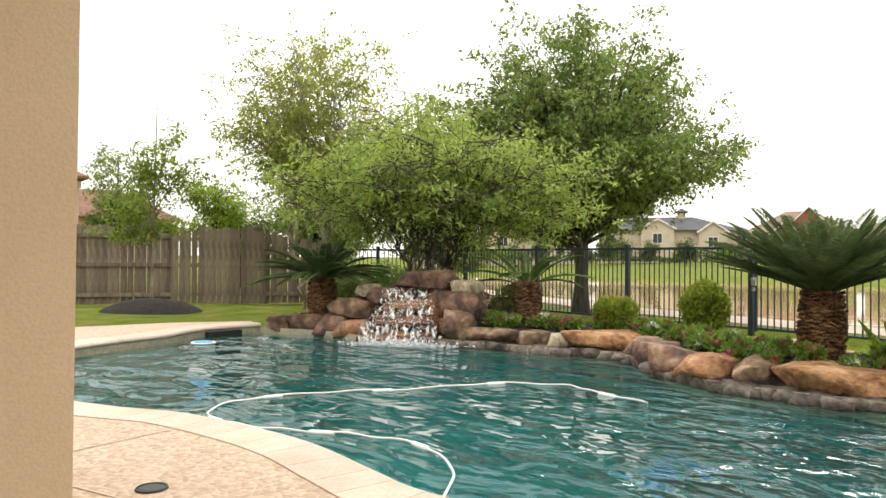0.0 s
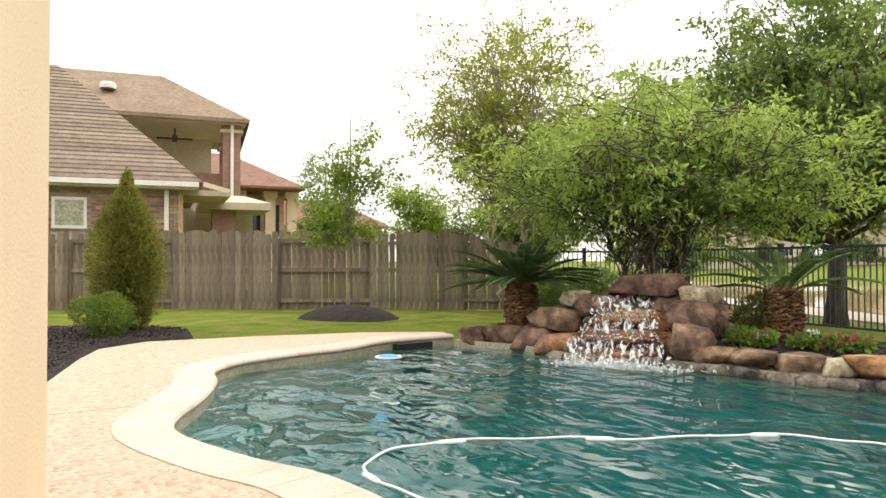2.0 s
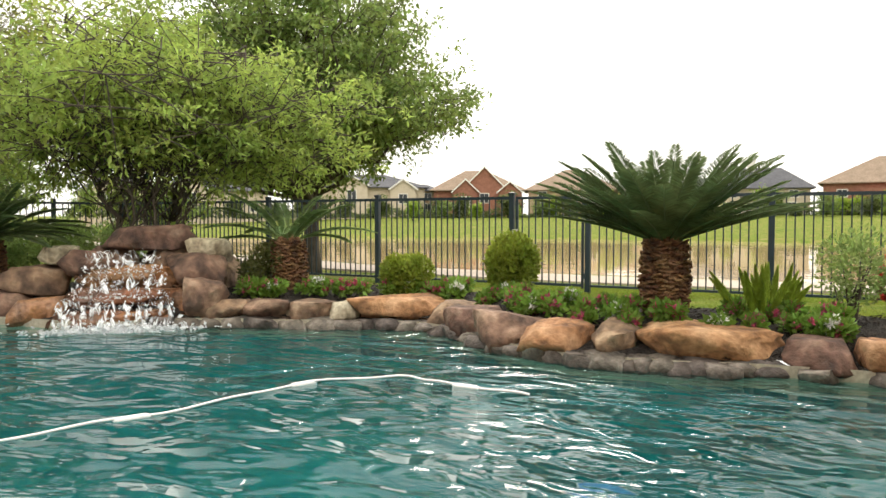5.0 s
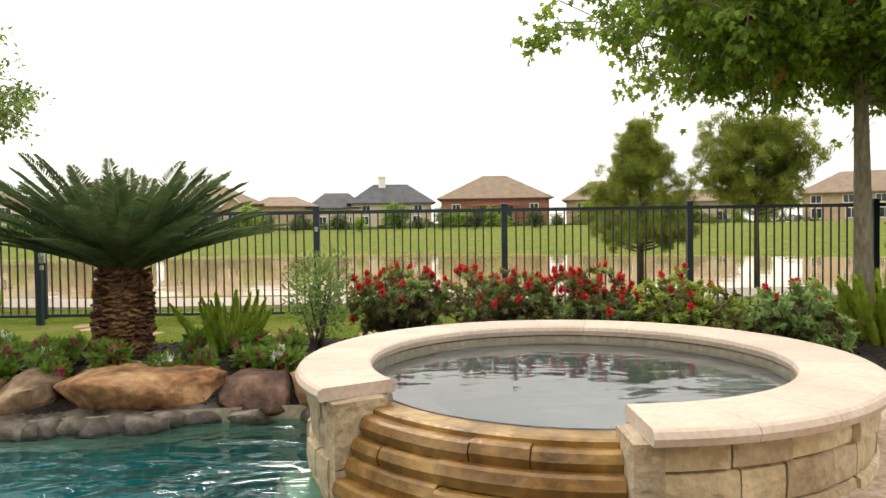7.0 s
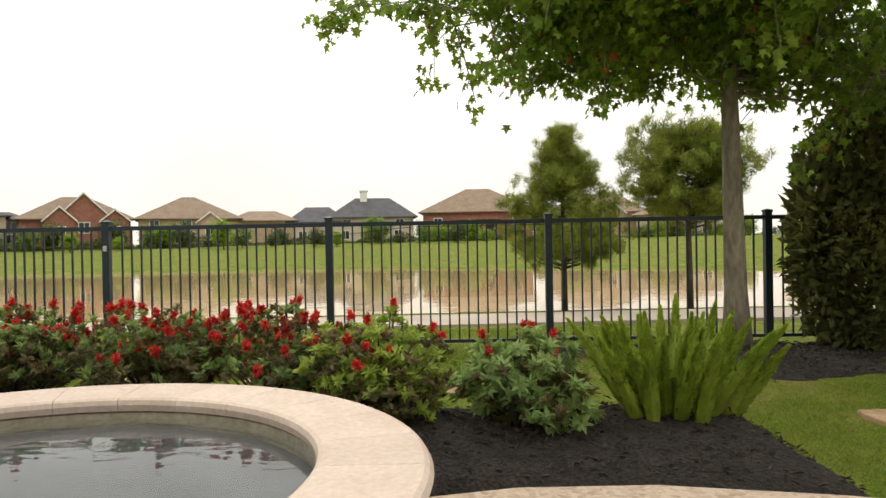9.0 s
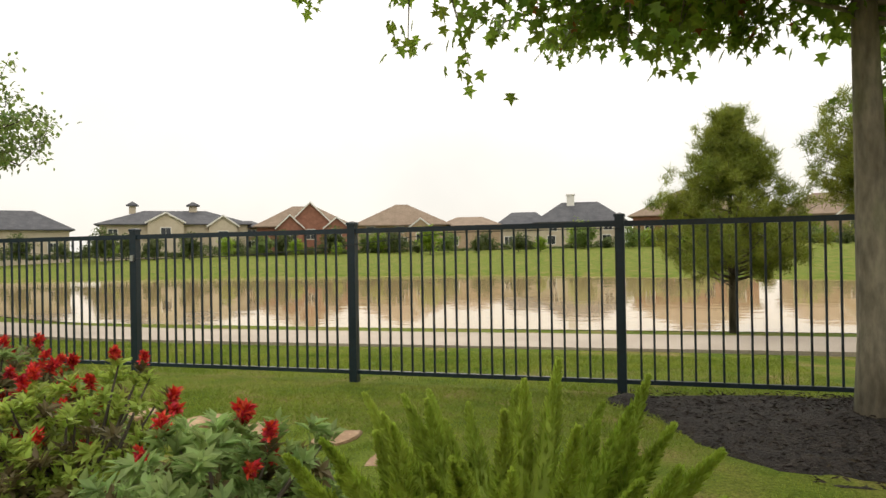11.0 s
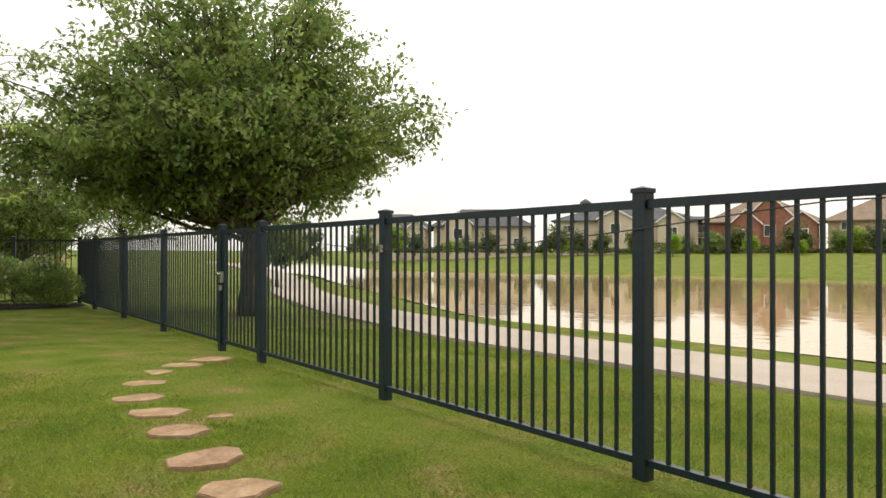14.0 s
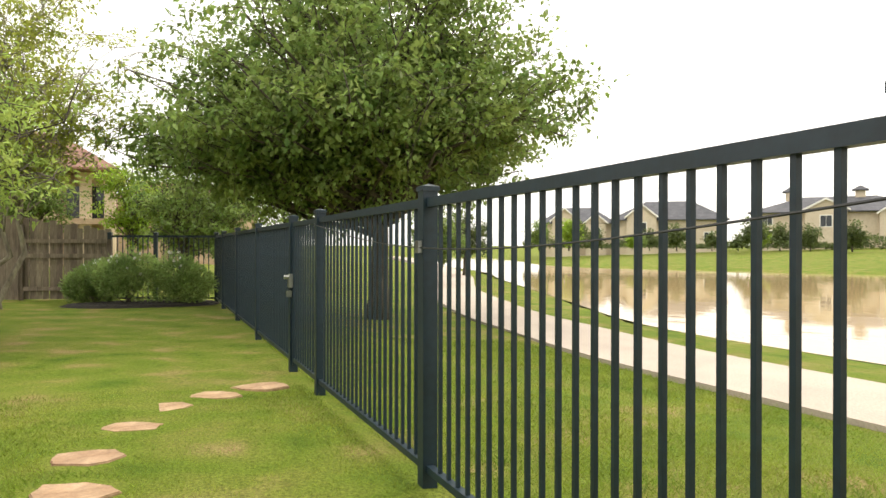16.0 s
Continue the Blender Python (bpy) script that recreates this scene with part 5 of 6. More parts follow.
def rosette_shrub(name, at, size, label, young, old, old_share, count, seed, leaf=0.045, blooms=20, bloom=0.036, group="red flowering shrubs"):
    """A loose shrub whose leaves sit in rosettes at the shoot ends, with round brush blooms."""
    r = np.random.default_rng(seed)
    th = thing(name, at, label, "shrub", group)
    a, b, h = size
    lumps = [(d[0] * a * 0.5, d[1] * b * 0.5, h * (0.5 + 0.3 * d[2]), r.uniform(0.42, 0.6)) for d in dirs(r, 11)]
    sets = {0: ([], [], []), 1: ([], [], [])}
    ends, g = [], Geo()
    for k in range(count):
        x, y, z, sc = lumps[r.integers(0, len(lumps))]
        d = dirs(r, 1)[0]
        c = np.array((x, y, z)) + d * np.array((a, b, h * 0.6)) * sc * r.uniform(0.7, 1.06)
        if c[2] < 0.03:
            continue
        axis = d * 0.7 + np.array((0, 0, 0.8)) + r.normal(size=3) * 0.25
        axis /= np.linalg.norm(axis)
        ends.append((c, axis))
        m = 17
        out = dirs(r, m)
        out -= axis[None] * (out @ axis)[:, None]
        out /= np.linalg.norm(out, axis=1, keepdims=True) + 1e-9
        lift = r.uniform(0.1, 1.1, m)[:, None]
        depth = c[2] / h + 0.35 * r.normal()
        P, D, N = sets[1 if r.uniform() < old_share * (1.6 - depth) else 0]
        P.append(c[None] - axis[None] * r.uniform(0, 0.035, m)[:, None])
        D.append(out + axis[None] * lift)
        N.append(axis[None] * 0.8 - out * 0.4 + r.normal(size=(m, 3)) * 0.15)
        if k % 6 == 0:
            g.tube(limb((r.uniform(-0.05, 0.05), r.uniform(-0.05, 0.05), -0.05), tuple(c), 0.08, 4), [0.012, 0.01, 0.008, 0.005, 0.003], 5, False)
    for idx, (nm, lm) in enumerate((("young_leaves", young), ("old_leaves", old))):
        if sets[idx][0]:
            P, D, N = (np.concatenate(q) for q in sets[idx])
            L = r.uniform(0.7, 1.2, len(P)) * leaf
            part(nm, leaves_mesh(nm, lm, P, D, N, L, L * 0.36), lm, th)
    part("branchwork", g, BARK, th)
    order = sorted(range(len(ends)), key=lambda q: -(ends[q][0][2] + r.normal() * h * 0.22))[: blooms * 2]
    for q in r.choice(order, min(blooms, len(order)), replace=False):
        c, axis = ends[q]
        m = 60
        d = dirs(r, m) + axis[None] * 0.45
        me = leaves_mesh("bloom", RED, np.repeat((c + axis * 0.012)[None], m, 0) + axis[None] * r.uniform(0, bloom, m)[:, None], d, dirs(r, m), r.uniform(0.75, 1.05, m) * bloom * r.uniform(0.7, 1.1), bloom * 0.34, "leaf")
        part("bloom", me, RED, th)
    return th


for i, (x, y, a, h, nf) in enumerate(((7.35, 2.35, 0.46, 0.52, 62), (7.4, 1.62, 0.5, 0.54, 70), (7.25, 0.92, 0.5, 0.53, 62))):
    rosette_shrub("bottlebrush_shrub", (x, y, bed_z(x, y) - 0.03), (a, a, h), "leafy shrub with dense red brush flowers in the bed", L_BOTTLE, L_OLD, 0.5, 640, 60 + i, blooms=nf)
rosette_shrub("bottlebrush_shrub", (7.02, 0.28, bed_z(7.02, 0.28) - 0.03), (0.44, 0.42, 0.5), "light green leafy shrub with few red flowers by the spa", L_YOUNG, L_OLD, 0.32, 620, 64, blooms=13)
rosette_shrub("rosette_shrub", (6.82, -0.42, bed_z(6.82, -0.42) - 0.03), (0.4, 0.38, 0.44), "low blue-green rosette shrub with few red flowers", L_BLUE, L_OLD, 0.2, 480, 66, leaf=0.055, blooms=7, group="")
shrub("boxwood", (7.2, 6.8, 0.28), (0.26, 0.26, 0.46), "clipped round boxwood in the bed", L_CLIP, 7500, (0.044, 0.6), 68, group="clipped boxwoods")
shrub("boxwood", (7.5, 5.8, 0.26), (0.28, 0.28, 0.62), "tall clipped boxwood in the bed", L_CLIP, 9500, (0.044, 0.6), 69, group="clipped boxwoods")
shrub("pale_shrub", (7.1, 2.93, 0.28), (0.28, 0.28, 0.72), "loose green shrub with upright stems", L_BOTTLE, 1500, (0.045, 0.4), 70)
shrub("dark_shrub", (6.9, 8.35, 0.3), (0.35, 0.32, 0.5), "dark sparse shrub behind the boulders", L_DARK, 1500, (0.06, 0.4), 71)
shrub("round_bush", (0.22, 12.95, 0.15), (0.44, 0.44, 0.6), "rounded dark green bush beside the deck", L_BOX, 6500, (0.035, 0.5), 72, group="bushes in the side bed")
shrub("round_bush", (-0.75, 12.1, 0.15), (0.5, 0.5, 0.75), "rounded dark green bush beside the deck", L_BOX, 5000, (0.035, 0.5), 73, group="bushes in the side bed")
shrub("cypress", (0.48, 13.95, 0.1), (0.5, 0.5, 2.15), "egg-shaped green cypress beside the wooden fence", L_CYP, 24000, (0.07, 0.28), 74, category="cypress", cone=True, lumps=16)
for i, (x, y, a, h) in enumerate(((9.55, 15.75, 0.75, 0.95), (10.45, 15.5, 0.72, 0.9), (8.9, 16.3, 0.6, 0.8))):
    shrub("corner_shrub", (x, y, 0.03), (a, a * 0.8, h), "green shrub with white blossoms in the fence corner", L_BOTTLE, 5200, (0.07, 0.4), 75 + i, group="shrubs in the fence corner", flowers=(WHITEF, 14, 0.035, 0))
structure("corner_mulch", Geo().lathe([(1.0, 0.0), (0.9, 0.05), (0.0, 0.08)], 24), MULCH, "dark mulch under the corner shrubs", "mulch bed", smooth=True).matrix_basis = pose(9.8, 15.7, 0.03) @ Matrix.Diagonal((1.5, 0.85, 1, 1))
for i, (x, y, a, h) in enumerate(((10.75, -4.2, 0.55, 2.5), (10.75, -4.8, 0.85, 3.2), (10.5, -5.6, 1.1, 4.6), (10.4, -6.9, 1.4, 5.2), (9.6, -8.2, 1.2, 3.4), (8.2, -9.0, 1.3, 3.2), (6.6, -9.4, 1.3, 3.0), (5.0, -9.4, 1.3, 3.0))):
    shrub("hedge_shrub", (x, y, 0.0), (a, a, h), "tall dark evergreen hedge shrub with a few red blooms", L_DARK, 6500, (0.13, 0.45), 80 + i, group="dark hedge", flowers=(RED, 5, 0.05, 0))


def foxtail(at, n, L, seed, label):
    r = np.random.default_rng(seed)
    th = thing("foxtail_fern", at, label, "fern", "foxtail ferns")
    for k in range(n):
        a = k * 2.4 + r.uniform(-0.4, 0.4)
        lean = 0.08 + 0.62 * ((k + 0.5) / n) ** 0.7 + r.uniform(-0.06, 0.06)
        ll = L * r.uniform(0.8, 1.1)
        e = Vector((math.cos(a) * math.sin(lean) * ll, math.sin(a) * math.sin(lean) * ll, math.cos(lean) * ll))
        b = Vector((math.cos(a), math.sin(a), 0)) * r.uniform(0.03, 0.24) * L / 0.6
        ca = np.array([np.array(q) for q in limb(b, b + e, 0.06, 10)])
        m = 1500
        t = np.sqrt(r.uniform(0.0, 1, m)) * 0.98 + 0.02
        t = np.where(r.uniform(size=m) < 0.5, t, r.uniform(0.03, 1, m))
        i0 = np.minimum((t * 10).astype(int), 9)
        fr = (t * 10 - i0)[:, None]
        p = ca[i0] * (1 - fr) + ca[i0 + 1] * fr
        ax = (ca[-1] - ca[0]) / np.linalg.norm(ca[-1] - ca[0])
        d = dirs(r, m) + ax * 1.6
        shape = np.sin(np.clip(t, 0, 1) ** 0.62 * math.pi * 0.93 + 0.18)
        wid = (0.064 * np.clip(shape, 0, 1) + 0.012) * L / 0.55 * r.uniform(0.75, 1.1, m)
        fo = part("frond", leaves_mesh("frond", L_FERN, p, d, dirs(r, m), wid, 0.0085, "leaf"), L_FERN, th)
        rad = [max(0.003, 0.036 * math.sin(min(1, i / 10) ** 0.62 * math.pi * 0.93 + 0.18)) * L / 0.55 for i in range(11)]
        part("frond_core", Geo().tube([tuple(q) for q in ca], rad, 6), L_FERN, fo)


foxtail((6.98, -1.15, 0.24), 38, 0.62, 90, "large bright green foxtail fern in the mulch")
foxtail((6.85, 3.5, 0.32), 22, 0.42, 91, "bright green foxtail fern beside the sago palm")


def sago(at, trunk_h, trunk_r, nf, L, rise, leafm, seed, label, arch=0.5):
    r = np.random.default_rng(seed)
    th = thing("sago_palm", at, label, "palm", "sago palms")
    g = Geo()
    for k in range(360):
        z = trunk_h * (k / 360) + r.uniform(-0.01, 0.01)
        a = k * 2.4
        rr = trunk_r * (0.82 + 0.14 * math.sin(math.pi * min(1, z / trunk_h * 1.1)))
        m = Matrix.Translation((rr * math.cos(a), rr * math.sin(a), z)) @ Matrix.Rotation(a, 4, "Z") @ Matrix.Rotation(radians(70 + r.uniform(-18, 22)), 4, "Y") @ Matrix.Rotation(r.uniform(-0.4, 0.4), 4, "Z")
        g.box(-0.008, -0.03, -0.02, 0.008, 0.03, r.uniform(0.03, 0.065), m)
    part("trunk_fibre", g, SAGOBARK, th)
    part("trunk", Geo().lathe([(trunk_r * 0.95, -0.12), (trunk_r, 0.1), (trunk_r * 0.96, trunk_h * 0.7), (trunk_r * 0.75, trunk_h + 0.05), (0.0, trunk_h + 0.1)], 18), SAGOBARK, th, smooth=True)
    for k in range(nf):
        a = k * 2.39996 + r.uniform(-0.15, 0.15)
        f = (k + 0.5) / nf
        el = radians(66 - 56 * f ** 0.8 * rise + r.uniform(-6, 6))
        ll = L * r.uniform(0.9, 1.06) * (1.0 - 0.2 * math.sin(el) ** 4)
        d = Vector((math.cos(a) * math.cos(el), math.sin(a) * math.cos(el), math.sin(el)))
        b = Vector((0.05 * math.cos(a), 0.05 * math.sin(a), trunk_h))
        q1 = b + d * ll * 0.55
        q2 = b + d * ll + Vector((math.cos(a), math.sin(a), 0)) * ll * 0.12 - Vector((0, 0, arch * ll * (0.25 + 0.4 * math.cos(el))))
        pts = [b * (1 - t) ** 2 + q1 * 2 * t * (1 - t) + q2 * t * t for t in np.linspace(0, 1, 12)]
        fg = Geo().tube(pts, [0.009 * (1 - 0.75 * i / 11) for i in range(12)], 5, False)
        ca = np.array(pts)
        m = 66
        t = np.linspace(0.1, 0.995, m)
        i0 = np.minimum((t * 11).astype(int), 10)
        fr = (t * 11 - i0)[:, None]
        p = ca[i0] * (1 - fr) + ca[i0 + 1] * fr
        ax = ca[i0 + 1] - ca[i0]
        ax /= np.linalg.norm(ax, axis=1, keepdims=True)
        side = np.cross(ax, (0, 0, 1))
        side /= np.linalg.norm(side, axis=1, keepdims=True) + 1e-9
        upv = np.cross(side, ax)
        P = np.r_[p, p]
        fw = (0.35 + 0.75 * t ** 3)[:, None]
        D = np.r_[side * 0.9 + ax * fw + upv * 0.22, -side * 0.9 + ax * fw + upv * 0.22] + r.normal(size=(2 * m, 3)) * 0.05
        N = np.r_[upv, upv]
        W = 0.125 * ll * np.minimum(1, (t / 0.35) ** 0.7) * np.sqrt(np.clip(1.06 - t ** 5, 0.08, 1)) * r.uniform(0.9, 1.1, m)
        fr_ob = part("frond", leaves_mesh("frond", leafm, P, D, N, np.r_[W, W], 0.0085, "leaf"), leafm, th)
        part("stalk", fg, leafm, fr_ob)


sago((5.3, 10.75, 0.36), 0.5, 0.185, 46, 0.98, 1.0, L_SAGO, 95, "dark green sago palm beside the waterfall")
sago((7.05, 8.2, 0.36), 0.48, 0.17, 15, 0.95, 0.85, L_SAGO2, 96, "sparse pale sago palm with arching fronds", arch=0.55)
sago((6.86, 4.22, 0.34), 0.56, 0.16, 74, 1.02, 0.82, L_SAGO, 97, "large dark green sago palm on a stout trunk", arch=0.14)

# bedding flowers along the rocks
BEDLINE = [q for q in smooth_line([(6.6, 3.0), (6.65, 3.35), (6.6, 4.0), (6.45, 4.5), (6.6, 4.95), (6.8, 5.3), (7.1, 5.55), (7.35, 6.1), (7.35, 6.5), (7.1, 7.15), (6.95, 7.6), (6.75, 8.0), (6.6, 8.3)], 3)]
rf = np.random.default_rng(77)
for i, q in enumerate(BEDLINE):
    for k in range(1 + (i % 3 > 0 and i < 26)):
        x, y = q[0] + (-0.2, 0.08)[k] + rf.uniform(-0.07, 0.07), q[1] + rf.uniform(-0.12, 0.12)
        if (x - 6.86) ** 2 + (y - 4.22) ** 2 < 0.04:
            continue
        fm = (PINK, WHITEF, PINK, PINK)[(i + k * 2) % 4]
        s = rf.uniform(0.085, 0.13)
        shrub("bedding_flower", (x, y, bed_z(x, y)), (s, s, s * 1.25), "leafy bedding plant with white blossoms" if fm is WHITEF else "leafy bedding plant with pink blossoms", L_FLOW, 170, (0.065, 0.55), 400 + i * 3 + k, category="flower", group="bedding flowers", stems=False, lumps=4, flowers=(fm, int(rf.integers(6, 11)), 0.042, 0))

# grass blades on the lawn by the fence and outside it
def grass(name, x0, x1, y0, y1, n, hgt, seed, avoid=(), label="green lawn blades"):
    r = np.random.default_rng(seed)
    x, y = r.uniform(x0, x1, n), r.uniform(y0, y1, n)
    ok = np.ones(n, bool)
    for poly in avoid:
        ok &= ~inside_np(x, y, [q[:2] for q in poly])
    for sx, sy, sr in STEPS:
        ok &= (x - sx) ** 2 + (y - sy) ** 2 > (sr * 0.85) ** 2
    x, y = x[ok], y[ok]
    z = ground_z(x, y) + 0.0
    n = len(x)
    d = dirs(r, n, 0.5) * 0.8 + (0, 0, 0.8)
    ob = part(name, leaves_mesh(name, BLADE, np.c_[x, y, z], d, dirs(r, n), r.uniform(0.6, 1.3, n) * hgt, r.uniform(0.004, 0.007, n), "blade"), BLADE)
    tagged(ob, label, "grass", "", "stuff")


grass("lawn_grass", 6.2, 11.2, -4.5, 6.5, 170000, 0.035, 5, (BED, TREE_RING, DECK_OUT, POOL), "short green lawn blades inside the fence")
grass("bank_grass", 11.3, 15.15, -3, 10, 120000, 0.055, 6, (), "longer green grass outside the fence")


# ---- houses ----
def hip_roof(w, d, z0, rise, over, ridge, t=0.12):
    """Hip roof over a w x d body; ridge along x with that half length."""
    a, b = w / 2 + over, d / 2 + over
    g = Geo()
    g.add([(-a, -b, z0), (a, -b, z0), (a, b, z0), (-a, b, z0), (-ridge, 0, z0 + rise), (ridge, 0, z0 + rise), (-a, -b, z0 - t), (a, -b, z0 - t), (a, b, z0 - t), (-a, b, z0 - t)],
          [(0, 1, 5, 4), (1, 2, 5), (2, 3, 4, 5), (3, 0, 4), (6, 7, 1, 0), (7, 8, 2, 1), (8, 9, 3, 2), (9, 6, 0, 3), (9, 8, 7, 6)])
    return g


def gable(w, z0, rise, y0, y1, t=0.1):
    """Gabled wing roof, its ridge along y."""
    a = w / 2 + 0.25
    g = Geo()
    for s in (-1, 1):
        g.add([(s * a, y0, z0), (0, y0, z0 + rise), (0, y1, z0 + rise), (s * a, y1, z0), (s * a, y0, z0 - t), (0, y0, z0 + rise - t), (0, y1, z0 + rise - t), (s * a, y1, z0 - t)],
              [(0, 1, 2, 3), (4, 7, 6, 5), (0, 4, 5, 1), (3, 2, 6, 7), (0, 3, 7, 4)])
    return g


def add_window(owner, x, y, z, w, h, frame_m=WHITEP):
    wd = part("window", Geo().box(x - w / 2, y - 0.03, z, x + w / 2, y + 0.06, z + h), frame_m, owner)
    part("pane", Geo().box(x - w / 2 + 0.1, y - 0.06, z + 0.1, x - 0.03, y - 0.031, z + h - 0.1).box(x + 0.03, y - 0.06, z + 0.1, x + w / 2 - 0.1, y - 0.031, z + h - 0.1), DARKWIN, wd)


def far_house(at, w, d, base, eave, rise, wallm, roofm, label, gables=(), chimney=None, cupolas=(), seed=0, ridge=None, one=False, patio=False):
    r = random.Random(seed)
    face = math.degrees(math.atan2(0 - at[1], 9 - at[0])) + 90
    th = thing("house", (at[0], at[1], base), label, "house", "houses across the lake", turn=face)
    eave -= base
    part("wall", Geo().box(-w / 2, -d / 2, -1.5, w / 2, d / 2, eave), wallm, th)
    rf_ = part("roof", hip_roof(w, d, eave + 0.02, rise, 0.6, w * 0.22 if ridge is None else ridge), roofm, th)
    for gx, gw, gz, gr, out in gables:
        gz -= base
        part("gable_wing", Geo().box(gx - gw / 2, -d / 2 - out, -1.5, gx + gw / 2, 0, gz).add([(gx - gw / 2, -d / 2 - out, gz + 0.001), (gx + gw / 2, -d / 2 - out, gz + 0.001), (gx, -d / 2 - out, gz + gr)], [(0, 1, 2)]), wallm, th)
        o = part("gable_roof", gable(gw, gz, gr, -d / 2 - out - 0.25, 0.0), roofm, th)
        o.location = (gx, 0, 0.03)
        tr = part("gable_trim", gable(gw + 0.1, gz, gr, -d / 2 - out - 0.3, -d / 2 - out - 0.2, 0.22), WHITEP, th)
        tr.location = (gx, 0, 0.02)
        add_window(th, gx, -d / 2 - out, gz - 2.0, 1.3, 1.4)
    if chimney:
        part("chimney", Geo().box(chimney - 0.5, -1.0, eave - 1, chimney + 0.5, 0.2, eave + rise + 0.9).box(chimney - 0.6, -1.1, eave + rise + 0.9, chimney + 0.6, 0.3, eave + rise + 1.1), WHITEP, rf_)
    for cx_, s in cupolas:
        part("cupola", Geo().box(cx_ - 0.5 * s, -0.5 * s, eave + rise * 0.8, cx_ + 0.5 * s, 0.5 * s, eave + rise + 0.75), CREAM, rf_)
        o = part("cupola_roof", hip_roof(1.2 * s, 1.2 * s, eave + rise + 0.75, 0.5, 0.25, 0.02), roofm, rf_)
        o.location = (cx_, 0, 0)
    n = max(2, int(w / 3.2))
    for lv in ((0.5,) if one else (0.3, 2.05)):
        for k in range(n):
            x = -w / 2 + w * (k + 0.5) / n + r.uniform(-0.3, 0.3)
            if any(abs(x - gx) < gw / 2 + 0.7 for gx, gw, *_ in gables):
                continue
            if lv + 1.15 < eave:
                add_window(th, x, -d / 2, lv, 1.2, 1.25 if lv < 1 else 1.0)
    if patio:
        # dark panel on the wall gives the open patio its shaded depth by colour
        part("patio_shade_panel", Geo().box(-2.2, -d / 2 - 0.05, 0, 2.2, -d / 2 + 0.2, 2.5), DARKWIN, th)
        for x in (-2.6, -0.9, 0.9, 2.6):
            part("patio_pier", Geo().box(x - 0.25, -d / 2 - 1.8, -1, x + 0.25, -d / 2 - 1.3, 2.7), wallm, th)
        part("patio_roof", Geo().box(-3.1, -d / 2 - 2.0, 2.7, 3.1, -d / 2 + 0.1, 3.0), wallm, th)
    return th


far_house((72.5, 75.5, 0), 13, 9, 1.6, 4.7, 2.5, CREAM, ROOFGREY, "two-storey cream house with grey hip roof across the lake", gables=((-3.2, 3.6, 5.0, 1.7, 0.8),), seed=1)
far_house((64, 84, 0), 9, 8, 1.4, 4.4, 2.2, CREAM, ROOFGREY, "cream house with dark hip roof across the lake", gables=((-1.6, 3.2, 4.7, 1.7, 0.9), (2.4, 2.6, 4.4, 1.3, 0.6)), seed=2)
far_house((84.5, 60.2, 0), 17.5, 9, 1.7, 5.3, 1.9, CREAM, ROOFGREY, "cream villa with grey roof and two cupolas across the lake", gables=((-1.2, 4.2, 5.5, 1.3, 0.8), (5.6, 3.4, 5.0, 1.4, 1.4)), cupolas=((2.2, 1.0), (-5.2, 0.8)), seed=3)
far_house((90, 53.5, 0), 5, 7, 1.6, 4.9, 1.0, TANB, ROOFGREY, "small dark-roofed house across the lake", seed=4)
far_house((93.3, 46.0, 0), 12, 9, 1.7, 4.9, 2.9, REDB, ROOFTAN, "red brick house with steep white-trimmed gables across the lake", gables=((0.8, 5.4, 5.1, 3.0, 0.8), (-1.8, 3.2, 4.6, 1.8, 1.6), (4.2, 3.0, 4.6, 1.5, 1.2)), seed=5, ridge=1.5)
far_house((98.6, 33.6, 0), 12, 9, 1.7, 4.9, 3.0, TANB, ROOFTAN, "tan brick house with pointed hip roof across the lake", gables=((2.5, 3.0, 4.4, 1.4, 0.8),), seed=6, ridge=0.8)
far_house((101.5, 24.5, 0), 8, 8, 1.7, 4.6, 1.4, TANB, ROOFTAN, "low tan house across the lake", seed=7)
far_house((103.3, 17.2, 0), 7.5, 8, 1.6, 4.3, 2.2, CREAM, ROOFGREY, "cream house with grey roof across the lake", seed=8)
far_house((104.4, 9.6, 0), 11, 9, 1.6, 4.9, 2.8, CREAM, ROOFGREY, "grey-roofed house with white chimney across the lake", chimney=-1.2, seed=9)
far_house((102.5, -5.2, 0), 14.5, 9, 1.5, 5.3, 3.3, REDB, ROOFTAN, "brick house with tall tan roof and open patio across the lake", seed=10, ridge=1.6, patio=True)
far_house((101.5, -21.5, 0), 12, 9, 1.5, 4.9, 2.7, TANB, ROOFTAN, "tan house with hip roof across the lake", gables=((2.0, 3.4, 4.7, 1.7, 0.8),), seed=11)
far_house((96, -31, 0), 10, 8, 1.5, 4.3, 1.6, CREAM, ROOFTAN, "low tan-roofed house across the lake", seed=12)
far_house((86, -48, 0), 13, 9, 1.5, 4.8, 2.6, TANB, ROOFTAN, "tan house with hip roof across the lake", seed=13)

